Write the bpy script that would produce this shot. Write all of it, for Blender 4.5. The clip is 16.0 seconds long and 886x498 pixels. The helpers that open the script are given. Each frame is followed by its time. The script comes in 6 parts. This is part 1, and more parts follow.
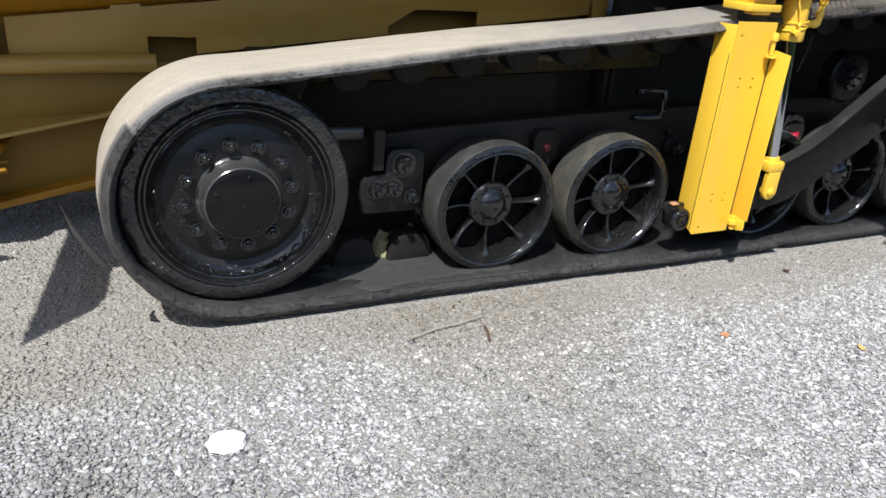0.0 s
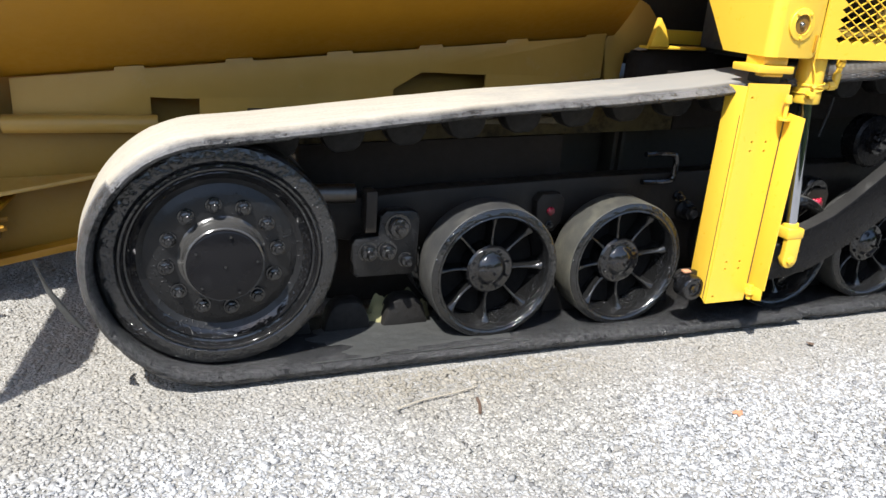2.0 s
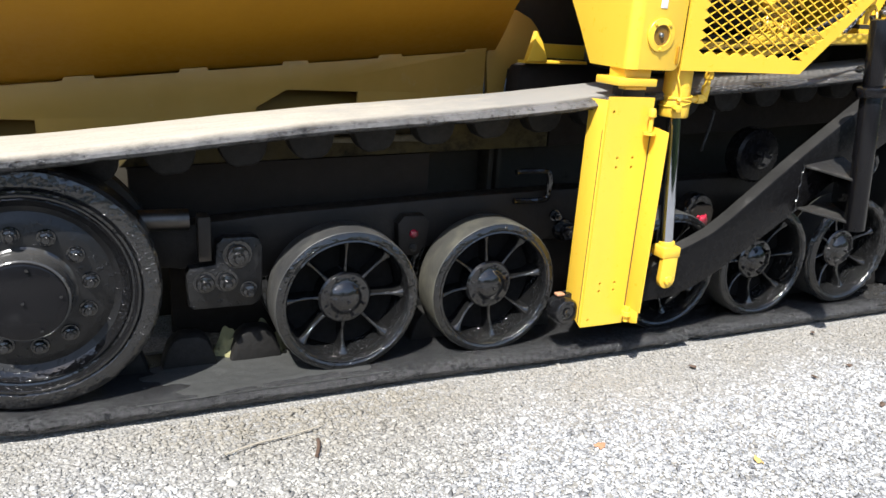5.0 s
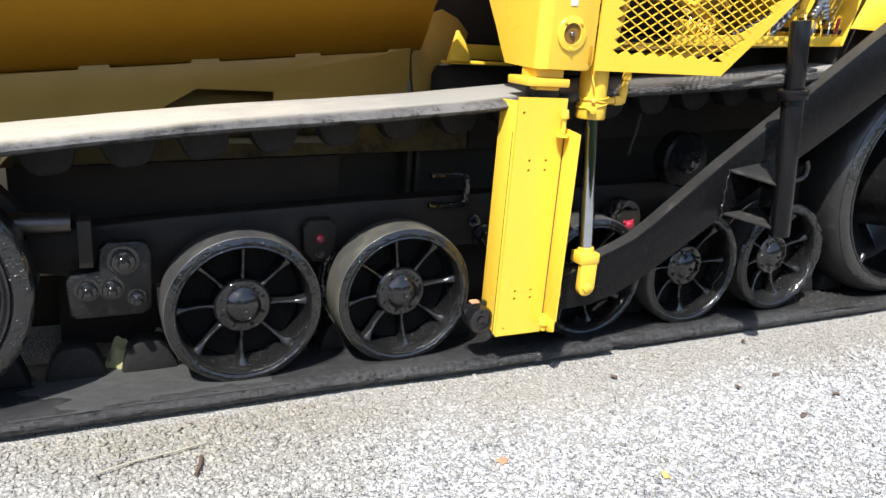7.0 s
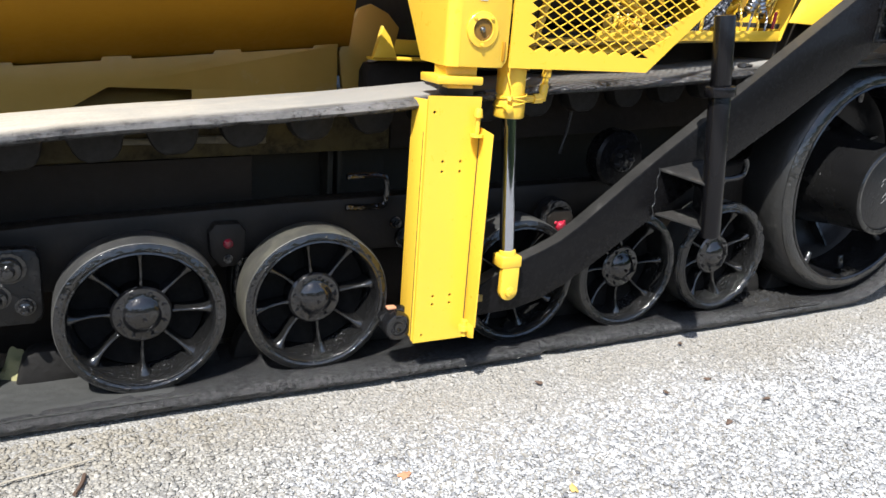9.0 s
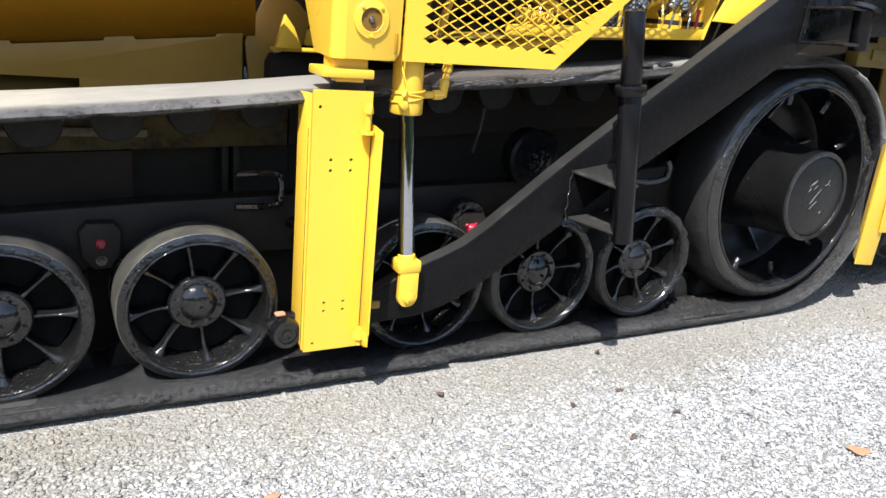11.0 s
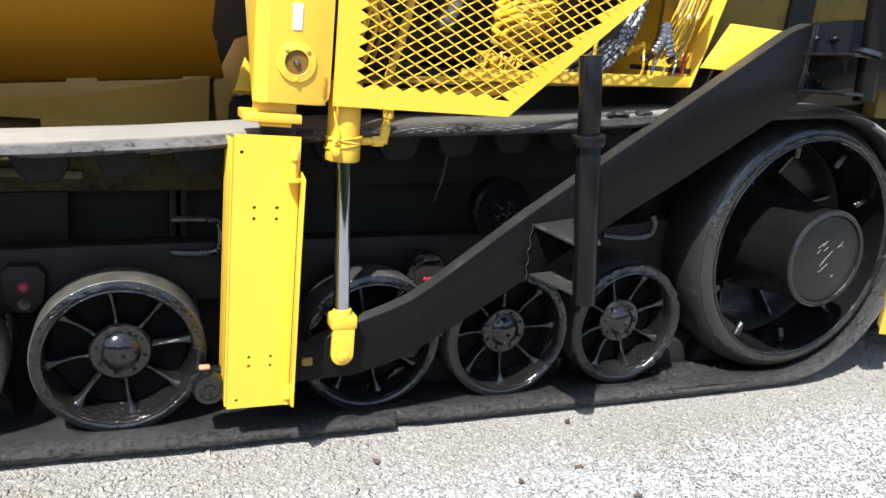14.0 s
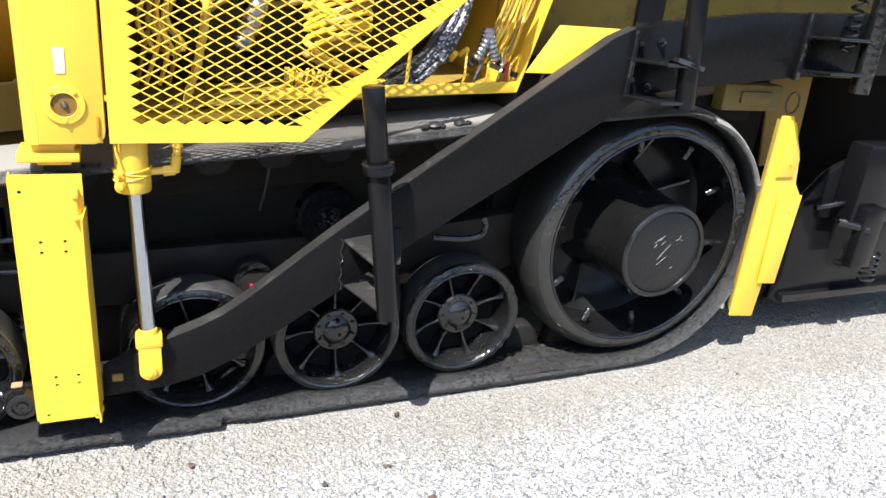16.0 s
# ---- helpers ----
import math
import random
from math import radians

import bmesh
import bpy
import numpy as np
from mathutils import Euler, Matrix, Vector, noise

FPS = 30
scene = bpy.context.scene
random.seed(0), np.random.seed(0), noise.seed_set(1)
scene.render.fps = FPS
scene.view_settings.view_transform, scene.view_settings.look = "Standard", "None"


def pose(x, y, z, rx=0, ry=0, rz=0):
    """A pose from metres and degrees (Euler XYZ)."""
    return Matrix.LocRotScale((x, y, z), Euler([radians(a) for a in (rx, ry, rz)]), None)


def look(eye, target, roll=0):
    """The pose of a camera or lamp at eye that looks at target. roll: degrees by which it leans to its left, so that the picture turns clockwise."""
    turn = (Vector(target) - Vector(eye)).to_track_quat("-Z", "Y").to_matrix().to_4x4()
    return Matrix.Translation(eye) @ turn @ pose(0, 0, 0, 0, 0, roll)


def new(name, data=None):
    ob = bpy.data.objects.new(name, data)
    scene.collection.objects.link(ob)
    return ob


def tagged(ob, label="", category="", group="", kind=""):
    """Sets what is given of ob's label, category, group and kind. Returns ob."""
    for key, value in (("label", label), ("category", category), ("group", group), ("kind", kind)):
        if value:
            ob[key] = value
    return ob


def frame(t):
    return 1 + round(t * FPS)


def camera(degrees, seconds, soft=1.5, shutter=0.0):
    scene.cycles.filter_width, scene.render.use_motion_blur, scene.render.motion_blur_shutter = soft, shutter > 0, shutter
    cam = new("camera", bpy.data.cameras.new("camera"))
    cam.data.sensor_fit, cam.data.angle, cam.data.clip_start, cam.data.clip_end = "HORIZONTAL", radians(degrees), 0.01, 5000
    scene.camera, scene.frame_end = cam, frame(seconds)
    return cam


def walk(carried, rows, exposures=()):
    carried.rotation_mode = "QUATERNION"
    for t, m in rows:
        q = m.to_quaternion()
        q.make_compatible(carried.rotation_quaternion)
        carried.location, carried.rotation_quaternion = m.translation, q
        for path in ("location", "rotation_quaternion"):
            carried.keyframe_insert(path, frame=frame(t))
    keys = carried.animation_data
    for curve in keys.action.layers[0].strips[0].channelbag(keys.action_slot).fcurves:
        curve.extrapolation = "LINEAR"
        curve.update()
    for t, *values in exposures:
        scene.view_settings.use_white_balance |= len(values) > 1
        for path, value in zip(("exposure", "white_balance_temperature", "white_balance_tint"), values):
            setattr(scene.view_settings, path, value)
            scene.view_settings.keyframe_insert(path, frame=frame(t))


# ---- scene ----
cam = camera(62.0, 16.0)
PATH = [
    (0, (-1.979, -1.882, 1.135), (-1.181, -0.24, 0.319), 4.8),
    (0.2, (-1.992, -1.858, 1.108), (-1.22, -0.215, 0.269), 7.1),
    (0.5, (-2.011, -1.821, 1.067), (-1.252, -0.134, 0.307), 8.1),
    (0.7, (-1.98, -1.829, 1.078), (-1.248, -0.119, 0.344), 5.1),
    (1, (-1.933, -1.84, 1.095), (-1.224, -0.113, 0.379), 3.8),
    (1.5, (-1.868, -1.852, 1.103), (-1.158, -0.108, 0.428), 4.0),
    (2, (-1.813, -1.859, 1.114), (-1.101, -0.112, 0.45), 4.3),
    (2.5, (-1.771, -1.843, 1.091), (-1.035, -0.095, 0.457), 4.2),
    (3, (-1.699, -1.859, 1.112), (-0.972, -0.109, 0.473), 4.1),
    (3.5, (-1.624, -1.853, 1.122), (-0.879, -0.109, 0.485), 4.0),
    (4, (-1.556, -1.842, 1.115), (-0.785, -0.107, 0.489), 3.9),
    (6.5, (-1.264, -1.871, 1.096), (-0.426, -0.153, 0.509), 4.5),
    (7, (-1.196, -1.864, 1.091), (-0.343, -0.153, 0.506), 4.5),
    (7.5, (-1.132, -1.871, 1.093), (-0.271, -0.165, 0.506), 4.1),
    (8, (-1.08, -1.881, 1.098), (-0.215, -0.176, 0.511), 4.1),
    (8.5, (-1.015, -1.889, 1.112), (-0.15, -0.186, 0.517), 4.2),
    (11, (-0.68, -1.88, 1.121), (0.253, -0.217, 0.515), 5.7),
    (11.5, (-0.612, -1.889, 1.119), (0.327, -0.226, 0.525), 5.7),
    (12, (-0.553, -1.896, 1.126), (0.393, -0.234, 0.542), 5.5),
    (12.5, (-0.483, -1.907, 1.142), (0.45, -0.232, 0.573), 4.9),
    (12.7, (-0.463, -1.903, 1.157), (0.427, -0.2, 0.603), 5.2),
    (13, (-0.432, -1.898, 1.179), (0.414, -0.162, 0.659), 4.4),
    (13.5, (-0.351, -1.903, 1.147), (0.45, -0.138, 0.654), 4.7),
    (14, (-0.288, -1.895, 1.148), (0.486, -0.123, 0.636), 6.0),
    (14.5, (-0.209, -1.887, 1.143), (0.555, -0.119, 0.603), 7.2),
    (15, (-0.136, -1.884, 1.163), (0.665, -0.135, 0.616), 8.4),
    (15.5, (0.002, -1.945, 1.309), (0.814, -0.23, 0.679), 8.1),
    (16, (0.236, -2.061, 1.544), (1.001, -0.373, 0.79), 6.1),
]
walk(cam, [(t, look(eye, target, roll)) for t, eye, target, roll in PATH],
     exposures=[(0.0, 0.5), (0.5, 0.5), (0.8, 0.55), (1.5, 0.88), (2.5, 1.0), (13.0, 1.0), (14.5, 1.1), (15.3, 1.15), (16.0, 1.25)])

# ---- light: clear midday sun from the front left, high ----
SUN_WAY = Vector((-0.47, -0.45, 1.0)).normalized()
world = bpy.data.worlds.new("sky")
scene.world = world
world.use_nodes = True
sky = world.node_tree.nodes.new("ShaderNodeTexSky")
sky.sky_type = "NISHITA"
sky.sun_disc = False
sky.sun_elevation = math.asin(SUN_WAY.z)
sky.sun_rotation = math.atan2(SUN_WAY.x, SUN_WAY.y)
world.node_tree.links.new(sky.outputs[0], world.node_tree.nodes["Background"].inputs[0])
world.node_tree.nodes["Background"].inputs[1].default_value = 0.13
sun = new("sun", bpy.data.lights.new("sun", "SUN"))
sun.data.energy = 4.9
sun.data.angle = radians(0.53)
sun.data.color = (1.0, 0.985, 0.95)
sun.matrix_world = look(SUN_WAY * 20, (0, 0, 0))
scene.view_settings.exposure = 0.0


# ---- materials ----
class Nodes:
    """A short hand for building one node material."""

    def __init__(self, name):
        self.mat = bpy.data.materials.new(name)
        self.mat.use_nodes = True
        self.tree = self.mat.node_tree
        self.bsdf = self.tree.nodes["Principled BSDF"]
        self.coord = self.tree.nodes.new("ShaderNodeTexCoord")

    def add(self, kind, **values):
        node = self.tree.nodes.new(kind)
        for key, value in values.items():
            node.inputs[key].default_value = value
        return node

    def link(self, a, b):
        self.tree.links.new(a, b)

    def noise(self, scale, detail=4.0, rough=0.6, vec=None):
        n = self.add("ShaderNodeTexNoise", Scale=scale, Detail=detail, Roughness=rough)
        self.link(vec or self.coord.outputs["Object"], n.inputs["Vector"])
        return n.outputs["Fac"]

    def ramp(self, fac, stops):
        r = self.tree.nodes.new("ShaderNodeValToRGB")
        el = r.color_ramp.elements
        while len(el) < len(stops):
            el.new(0.5)
        for e, (at, col) in zip(el, stops):
            e.position = at
            e.color = (*col, 1) if len(col) == 3 else col
        self.link(fac, r.inputs[0])
        return r.outputs[0]

    def span(self, fac, a, b, lo=0.0, hi=1.0):
        m = self.add("ShaderNodeMapRange")
        for k, v in ((1, a), (2, b), (3, lo), (4, hi)):
            m.inputs[k].default_value = v
        self.link(fac, m.inputs[0])
        return m.outputs[0]

    def mix(self, fac, a, b):
        m = self.tree.nodes.new("ShaderNodeMix")
        m.data_type = "RGBA"
        for sock, v in ((m.inputs[0], fac), (m.inputs[6], a), (m.inputs[7], b)):
            if isinstance(v, (int, float)):
                sock.default_value = v
            elif isinstance(v, tuple):
                sock.default_value = (*v, 1)
            else:
                self.link(v, sock)
        return m.outputs[2]

    def math(self, op, a, b):
        m = self.tree.nodes.new("ShaderNodeMath")
        m.operation = op
        for sock, v in ((m.inputs[0], a), (m.inputs[1], b)):
            if isinstance(v, (int, float)):
                sock.default_value = v
            else:
                self.link(v, sock)
        return m.outputs[0]

    def bump(self, height, strength, distance):
        b = self.add("ShaderNodeBump", Strength=strength, Distance=distance)
        self.link(height, b.inputs["Height"])
        self.link(b.outputs[0], self.bsdf.inputs["Normal"])

    def set(self, **sockets):
        for key, v in sockets.items():
            sock = self.bsdf.inputs[key.replace("_", " ")]
            if isinstance(v, (int, float)):
                sock.default_value = v
            elif isinstance(v, tuple):
                sock.default_value = (*v, 1)
            else:
                self.link(v, sock)
        return self


def paint(name, base, shade, rough, dirt, dirt_at, peel=0.15, peel_scale=90.0, coat=0.0, gloss=0.5, deep=0.003):
    """Sprayed machine paint: two tones, orange peel, dust in patches."""
    n = Nodes(name)
    big, fine = n.noise(2.3, 5), n.noise(38.0, 6, 0.7)
    col = n.mix(n.span(big, 0.3, 0.7), base, shade)
    dust = n.math("MULTIPLY", n.span(n.noise(9.0, 7, 0.7), dirt_at, dirt_at + 0.16), n.span(fine, 0.35, 0.65))
    col = n.mix(dust, col, dirt)
    n.set(Base_Color=col, Roughness=n.math("ADD", n.span(fine, 0.3, 0.7, rough * 0.75, rough * 1.25), n.math("MULTIPLY", dust, 0.35)))
    n.set(Coat_Weight=coat, Coat_Roughness=0.12, Specular_IOR_Level=gloss)
    n.bump(n.noise(peel_scale, 4, 0.6), peel, deep)
    return n.mat


YELLOW = paint("yellow_paint", (0.79, 0.495, 0.046), (0.76, 0.47, 0.042), 0.33, (0.50, 0.34, 0.09), 0.66, 0.08, 60.0, 0.2)
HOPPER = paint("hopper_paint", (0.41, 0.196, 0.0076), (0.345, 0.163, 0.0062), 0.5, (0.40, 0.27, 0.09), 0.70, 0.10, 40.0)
HOPPER_WORN = paint("worn_hopper_paint", (0.46, 0.282, 0.066), (0.375, 0.220, 0.040), 0.42, (0.48, 0.36, 0.20), 0.60, 0.10, 40.0)
# darker copy of the hopper paint, with shade put into its colour
HOPPER_SHADED = paint("dull_lower_hopper_paint", (0.29, 0.165, 0.018), (0.22, 0.122, 0.013), 0.55, (0.12, 0.09, 0.04), 0.60, 0.15, 40.0)
HEDGE = paint("hedge_leaves", (0.035, 0.055, 0.020), (0.060, 0.085, 0.030), 0.8, (0.02, 0.03, 0.012), 0.5, 1.0, 6.0, 0.0, 0.2, 0.2)
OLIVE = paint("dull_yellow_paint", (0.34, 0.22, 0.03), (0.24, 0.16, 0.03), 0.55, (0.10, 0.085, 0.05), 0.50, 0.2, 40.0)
ARM_DUST_SHEEN = paint("dust_on_black_paint", (0.016, 0.0155, 0.015), (0.045, 0.043, 0.040), 0.4, (0.10, 0.097, 0.09), 0.55, 0.4, 50.0, 0.0, 0.4)
ARM_BLACK = paint("flat_black_arm_paint", (0.0050, 0.0049, 0.0054), (0.0072, 0.0070, 0.0076), 0.26, (0.014, 0.014, 0.014), 0.64, 0.10, 60.0, 0.0, 0.13)
BLACK_SMOOTH = paint("smooth_black_paint", (0.0052, 0.0051, 0.0060), (0.0074, 0.0072, 0.0082), 0.20, (0.014, 0.014, 0.014), 0.64, 0.10, 60.0, 0.0, 0.24)


def tarry(name, base, shade, rough, dirt, dirt_at, lump=0.004, drops=0.0022, drop_at=0.56, gloss=0.78):
    """Black paint over caked tar: broad lumps, small hard droplets, some dust."""
    n = Nodes(name)
    big, fine = n.noise(3.0, 5), n.noise(46.0, 6, 0.7)
    spots = n.noise(120.0, 1, 0.4)
    col = n.mix(n.span(big, 0.3, 0.7), base, shade)
    dust = n.math("MULTIPLY", n.span(n.noise(11.0, 7, 0.72), dirt_at, dirt_at + 0.18), n.span(fine, 0.35, 0.62))
    n.set(Base_Color=n.mix(dust, col, dirt), Roughness=n.math("ADD", n.span(big, 0.3, 0.7, rough * 0.7, rough * 1.3), n.math("MULTIPLY", dust, 0.3)))
    n.set(Specular_IOR_Level=gloss)
    drop = n.math("MULTIPLY", n.span(spots, drop_at, drop_at + 0.12), n.span(n.noise(7.0, 4, 0.7), 0.42, 0.62))
    n.bump(n.math("ADD", n.math("MULTIPLY", n.noise(38.0, 2, 0.4), lump), n.math("MULTIPLY", drop, drops)), 1.0, 1.0)
    return n.mat


BLACK = tarry("black_paint", (0.005, 0.005, 0.0055), (0.009, 0.009, 0.0095), 0.11, (0.03, 0.029, 0.027), 0.66, 0.0022, 0.0014, 0.60)
TAR = tarry("tarry_black_paint", (0.006, 0.006, 0.0065), (0.012, 0.012, 0.0125), 0.19, (0.05, 0.048, 0.044), 0.64, 0.005, 0.0028, 0.57)
GRIME = paint("grimy_black_steel", (0.026, 0.024, 0.022), (0.044, 0.040, 0.035), 0.5, (0.065, 0.058, 0.046), 0.60, 0.5, 35.0, 0.0, 0.3)
FRAME = paint("frame_paint", (0.0125, 0.0106, 0.0090), (0.026, 0.0220, 0.0182), 0.5, (0.050, 0.043, 0.035), 0.60, 0.6, 40.0, 0.0, 0.2)
RIM_BLACK = tarry("wet_black_rim_paint", (0.0055, 0.0055, 0.0057), (0.010, 0.010, 0.0098), 0.15, (0.045, 0.043, 0.040), 0.64, 0.0046, 0.0028, 0.57)
HUB_BLACK = tarry("wet_black_hub_paint", (0.0065, 0.0065, 0.0068), (0.012, 0.012, 0.0118), 0.10, (0.045, 0.043, 0.041), 0.62, 0.0036, 0.0020, 0.58)
HUB_SATIN = tarry("satin_black_hub_paint", (0.0048, 0.0048, 0.0054), (0.009, 0.009, 0.0093), 0.14, (0.045, 0.043, 0.041), 0.62, 0.0022, 0.0018, 0.57)
DISC_BLACK = tarry("smooth_wheel_black", (0.0058, 0.0058, 0.0064), (0.0098, 0.0098, 0.0102), 0.38, (0.03, 0.029, 0.027), 0.66, 0.0016, 0.0016, 0.60, 0.42)
RED = paint("red_grease", (0.50, 0.016, 0.045), (0.24, 0.010, 0.026), 0.2, (0.02, 0.012, 0.012), 0.46, 0.8, 120.0, 0.5)


def rubber_mat():
    """Belt rubber: dusty tan on the outer face, scuffed grey on the bevelled sides, near black inside."""
    n = Nodes("belt_rubber")
    at = n.tree.nodes.new("ShaderNodeAttribute")
    at.attribute_name = "dust"
    pos = n.coord.outputs["Object"]
    stretch = n.add("ShaderNodeMapping")
    stretch.inputs["Scale"].default_value = (2.0, 16.0, 9.0)
    n.link(pos, stretch.inputs["Vector"])
    streak, grain = n.noise(3.0, 6, 0.65, stretch.outputs[0]), n.noise(110.0, 6, 0.7)
    blotch, chip = n.noise(7.0, 6, 0.7), n.noise(60.0, 6, 0.75)
    inside = n.mix(n.span(blotch, 0.35, 0.7), (0.013, 0.0131, 0.0136), (0.036, 0.036, 0.0362))
    long = n.noise(1.3, 3, 0.5)
    side = n.mix(n.span(chip, 0.36, 0.62), (0.008, 0.008, 0.0085), (0.040, 0.0395, 0.0395))
    pale = n.mix(n.span(n.math("ADD", n.math("MULTIPLY", chip, 0.6), n.math("MULTIPLY", blotch, 0.4)), 0.40, 0.47), (0.018, 0.018, 0.019), (0.150, 0.146, 0.145))
    side = n.mix(n.math("MULTIPLY", n.span(n.math("ADD", long, n.math("MULTIPLY", n.math("SUBTRACT", blotch, 0.5), 0.5)), 0.36, 0.56), n.span(at.outputs["Fac"], 0.18, 0.32, 0.12, 1.0)), side, pale)
    tan = n.mix(n.span(streak, 0.35, 0.68), (0.350, 0.312, 0.248), (0.275, 0.247, 0.198))
    tan = n.mix(n.span(grain, 0.45, 0.8), tan, (0.40, 0.36, 0.29))
    sep = n.tree.nodes.new("ShaderNodeSeparateXYZ")
    n.link(pos, sep.inputs[0])
    inside = n.mix(n.span(n.math("ADD", sep.outputs["X"], n.math("MULTIPLY", blotch, 0.8)), 0.0, 0.6), inside, n.mix(n.span(chip, 0.4, 0.65), (0.009, 0.009, 0.0095), (0.022, 0.0215, 0.021)))
    tan = n.mix(n.span(n.math("ADD", sep.outputs["X"], n.math("MULTIPLY", n.math("SUBTRACT", blotch, 0.5), 1.2)), -1.0, -0.3, 0.0, 0.85), tan, (0.185, 0.180, 0.168))
    edge = n.math("ADD", at.outputs["Fac"], n.math("MULTIPLY", n.math("SUBTRACT", n.math("ADD", n.math("MULTIPLY", blotch, 0.7), n.math("MULTIPLY", chip, 0.3)), 0.5), 0.45))
    mask = n.span(edge, 0.48, 0.92)
    low = n.mix(n.span(at.outputs["Fac"], 0.03, 0.12), inside, side)
    n.set(Base_Color=n.mix(mask, low, tan), Roughness=n.span(mask, 0.0, 1.0, 0.27, 0.85))
    n.bump(n.math("MULTIPLY", n.math("ADD", grain, n.math("MULTIPLY", chip, 2.0)), n.span(mask, 0.0, 1.0, 1.0, 0.15)), 1.0, 0.005)
    return n.mat


def tread_mat(name, dry, olive):
    """Rubber tread of the small wheels, with olive dust."""
    n = Nodes(name)
    grain, blotch = n.noise(110.0, 5, 0.7), n.noise(6.0, 6, 0.7)
    info = n.tree.nodes.new("ShaderNodeObjectInfo")
    dusty = n.math("ADD", n.span(blotch, 0.40, 0.72), n.span(info.outputs["Random"], 0.0, 1.0, -0.25, 0.25))
    col = n.mix(dusty, dry, olive)
    n.set(Base_Color=n.mix(n.span(grain, 0.5, 0.8), col, (0.036, 0.035, 0.032)), Roughness=0.42)
    n.bump(n.math("ADD", grain, blotch), 0.4, 0.003)
    return n.mat


def plain_metal(name, col, rough, metal=1.0):
    n = Nodes(name)
    n.set(Base_Color=n.mix(n.noise(60.0, 5), col, tuple(c * 0.7 for c in col)), Metallic=metal, Roughness=n.span(n.noise(90.0, 4), 0.3, 0.7, rough * 0.7, rough * 1.4))
    return n.mat


def gravel_mat():
    """Crushed stone: each stone its own grey, tan dust over some stretches, darker patches at others."""
    n = Nodes("gravel_stone")
    geo = n.tree.nodes.new("ShaderNodeNewGeometry")
    isl = geo.outputs["Random Per Island"]
    col = n.ramp(isl, [(0.0, (0.11, 0.11, 0.115)), (0.12, (0.25, 0.250, 0.252)), (0.5, (0.365, 0.364, 0.362)), (0.85, (0.47, 0.467, 0.461)), (1.0, (0.70, 0.70, 0.69))])
    big = n.noise(1.1, 5, 0.6, geo.outputs["Position"])
    mid = n.noise(5.0, 5, 0.7, geo.outputs["Position"])
    sep = n.tree.nodes.new("ShaderNodeSeparateXYZ")
    n.link(geo.outputs["Position"], sep.inputs[0])
    near = n.span(sep.outputs["Y"], -0.42, -0.06)
    dust = n.math("MULTIPLY", n.span(n.math("ADD", n.math("MULTIPLY", near, 0.36), n.math("MULTIPLY", n.math("ADD", big, mid), 0.5)), 0.60, 0.84), 0.80)
    col = n.mix(dust, col, (0.242, 0.218, 0.176))
    grain = n.noise(420.0, 4, 0.7, geo.outputs["Position"])
    col = n.mix(n.span(grain, 0.3, 0.8, 0.0, 0.45), col, (0.22, 0.22, 0.22))
    patch_tint = n.mix(0.0, (1.0, 1.0, 1.0), (1.0, 1.0, 1.0))
    for cx, cy, r, tint in ((-2.15, -0.80, 0.50, (0.62, 0.61, 0.60)), (-1.12, -0.84, 0.34, (0.62, 0.61, 0.60)), (-0.95, -0.14, 0.58, (0.86, 0.83, 0.765))):
        gap = n.tree.nodes.new("ShaderNodeVectorMath")
        gap.operation = "DISTANCE"
        gap.inputs[1].default_value = (cx, cy, -0.015)
        n.link(geo.outputs["Position"], gap.inputs[0])
        spot = n.span(n.math("ADD", gap.outputs["Value"], n.math("MULTIPLY", n.math("SUBTRACT", mid, 0.5), 0.9)), r * 0.5, r)
        patch_tint = n.mix(spot, tint, patch_tint)
    patch_mix = n.tree.nodes.new("ShaderNodeMix")
    patch_mix.data_type = "RGBA"
    patch_mix.blend_type = "MULTIPLY"
    patch_mix.inputs[0].default_value = 1.0
    n.link(col, patch_mix.inputs[6])
    n.link(patch_tint, patch_mix.inputs[7])
    col = patch_mix.outputs[2]
    n.set(Base_Color=col, Roughness=0.82)
    n.bump(grain, 0.4, 0.002)
    return n.mat


def ground_mat():
    n = Nodes("stone_dust")
    geo = n.tree.nodes.new("ShaderNodeNewGeometry")
    pos = geo.outputs["Position"]
    fine, mid, big = n.noise(160.0, 6, 0.75, pos), n.noise(6.0, 5, 0.6, pos), n.noise(0.5, 4, 0.6, pos)
    cell = n.add("ShaderNodeTexVoronoi", Scale=120.0, Randomness=1.0)
    n.link(pos, cell.inputs["Vector"])
    grey = n.tree.nodes.new("ShaderNodeSeparateColor")
    n.link(cell.outputs["Color"], grey.inputs[0])
    col = n.ramp(grey.outputs[0], [(0.0, (0.12, 0.12, 0.122)), (0.2, (0.195, 0.192, 0.186)), (0.6, (0.26, 0.252, 0.238)), (1.0, (0.40, 0.39, 0.37))])
    col = n.mix(n.span(cell.outputs["Distance"], 0.35, 0.75), col, (0.20, 0.19, 0.17))
    col = n.mix(n.span(fine, 0.4, 0.7, 0.0, 0.4), col, (0.28, 0.258, 0.22))
    tan = n.math("MULTIPLY", n.span(n.math("ADD", n.math("MULTIPLY", mid, 0.5), n.math("MULTIPLY", big, 0.5)), 0.45, 0.65), 0.45)
    n.set(Base_Color=n.mix(tan, col, (0.252, 0.236, 0.206)), Roughness=0.95)
    n.bump(n.math("SUBTRACT", n.math("MULTIPLY", fine, 0.3), cell.outputs["Distance"]), 0.9, 0.005)
    return n.mat


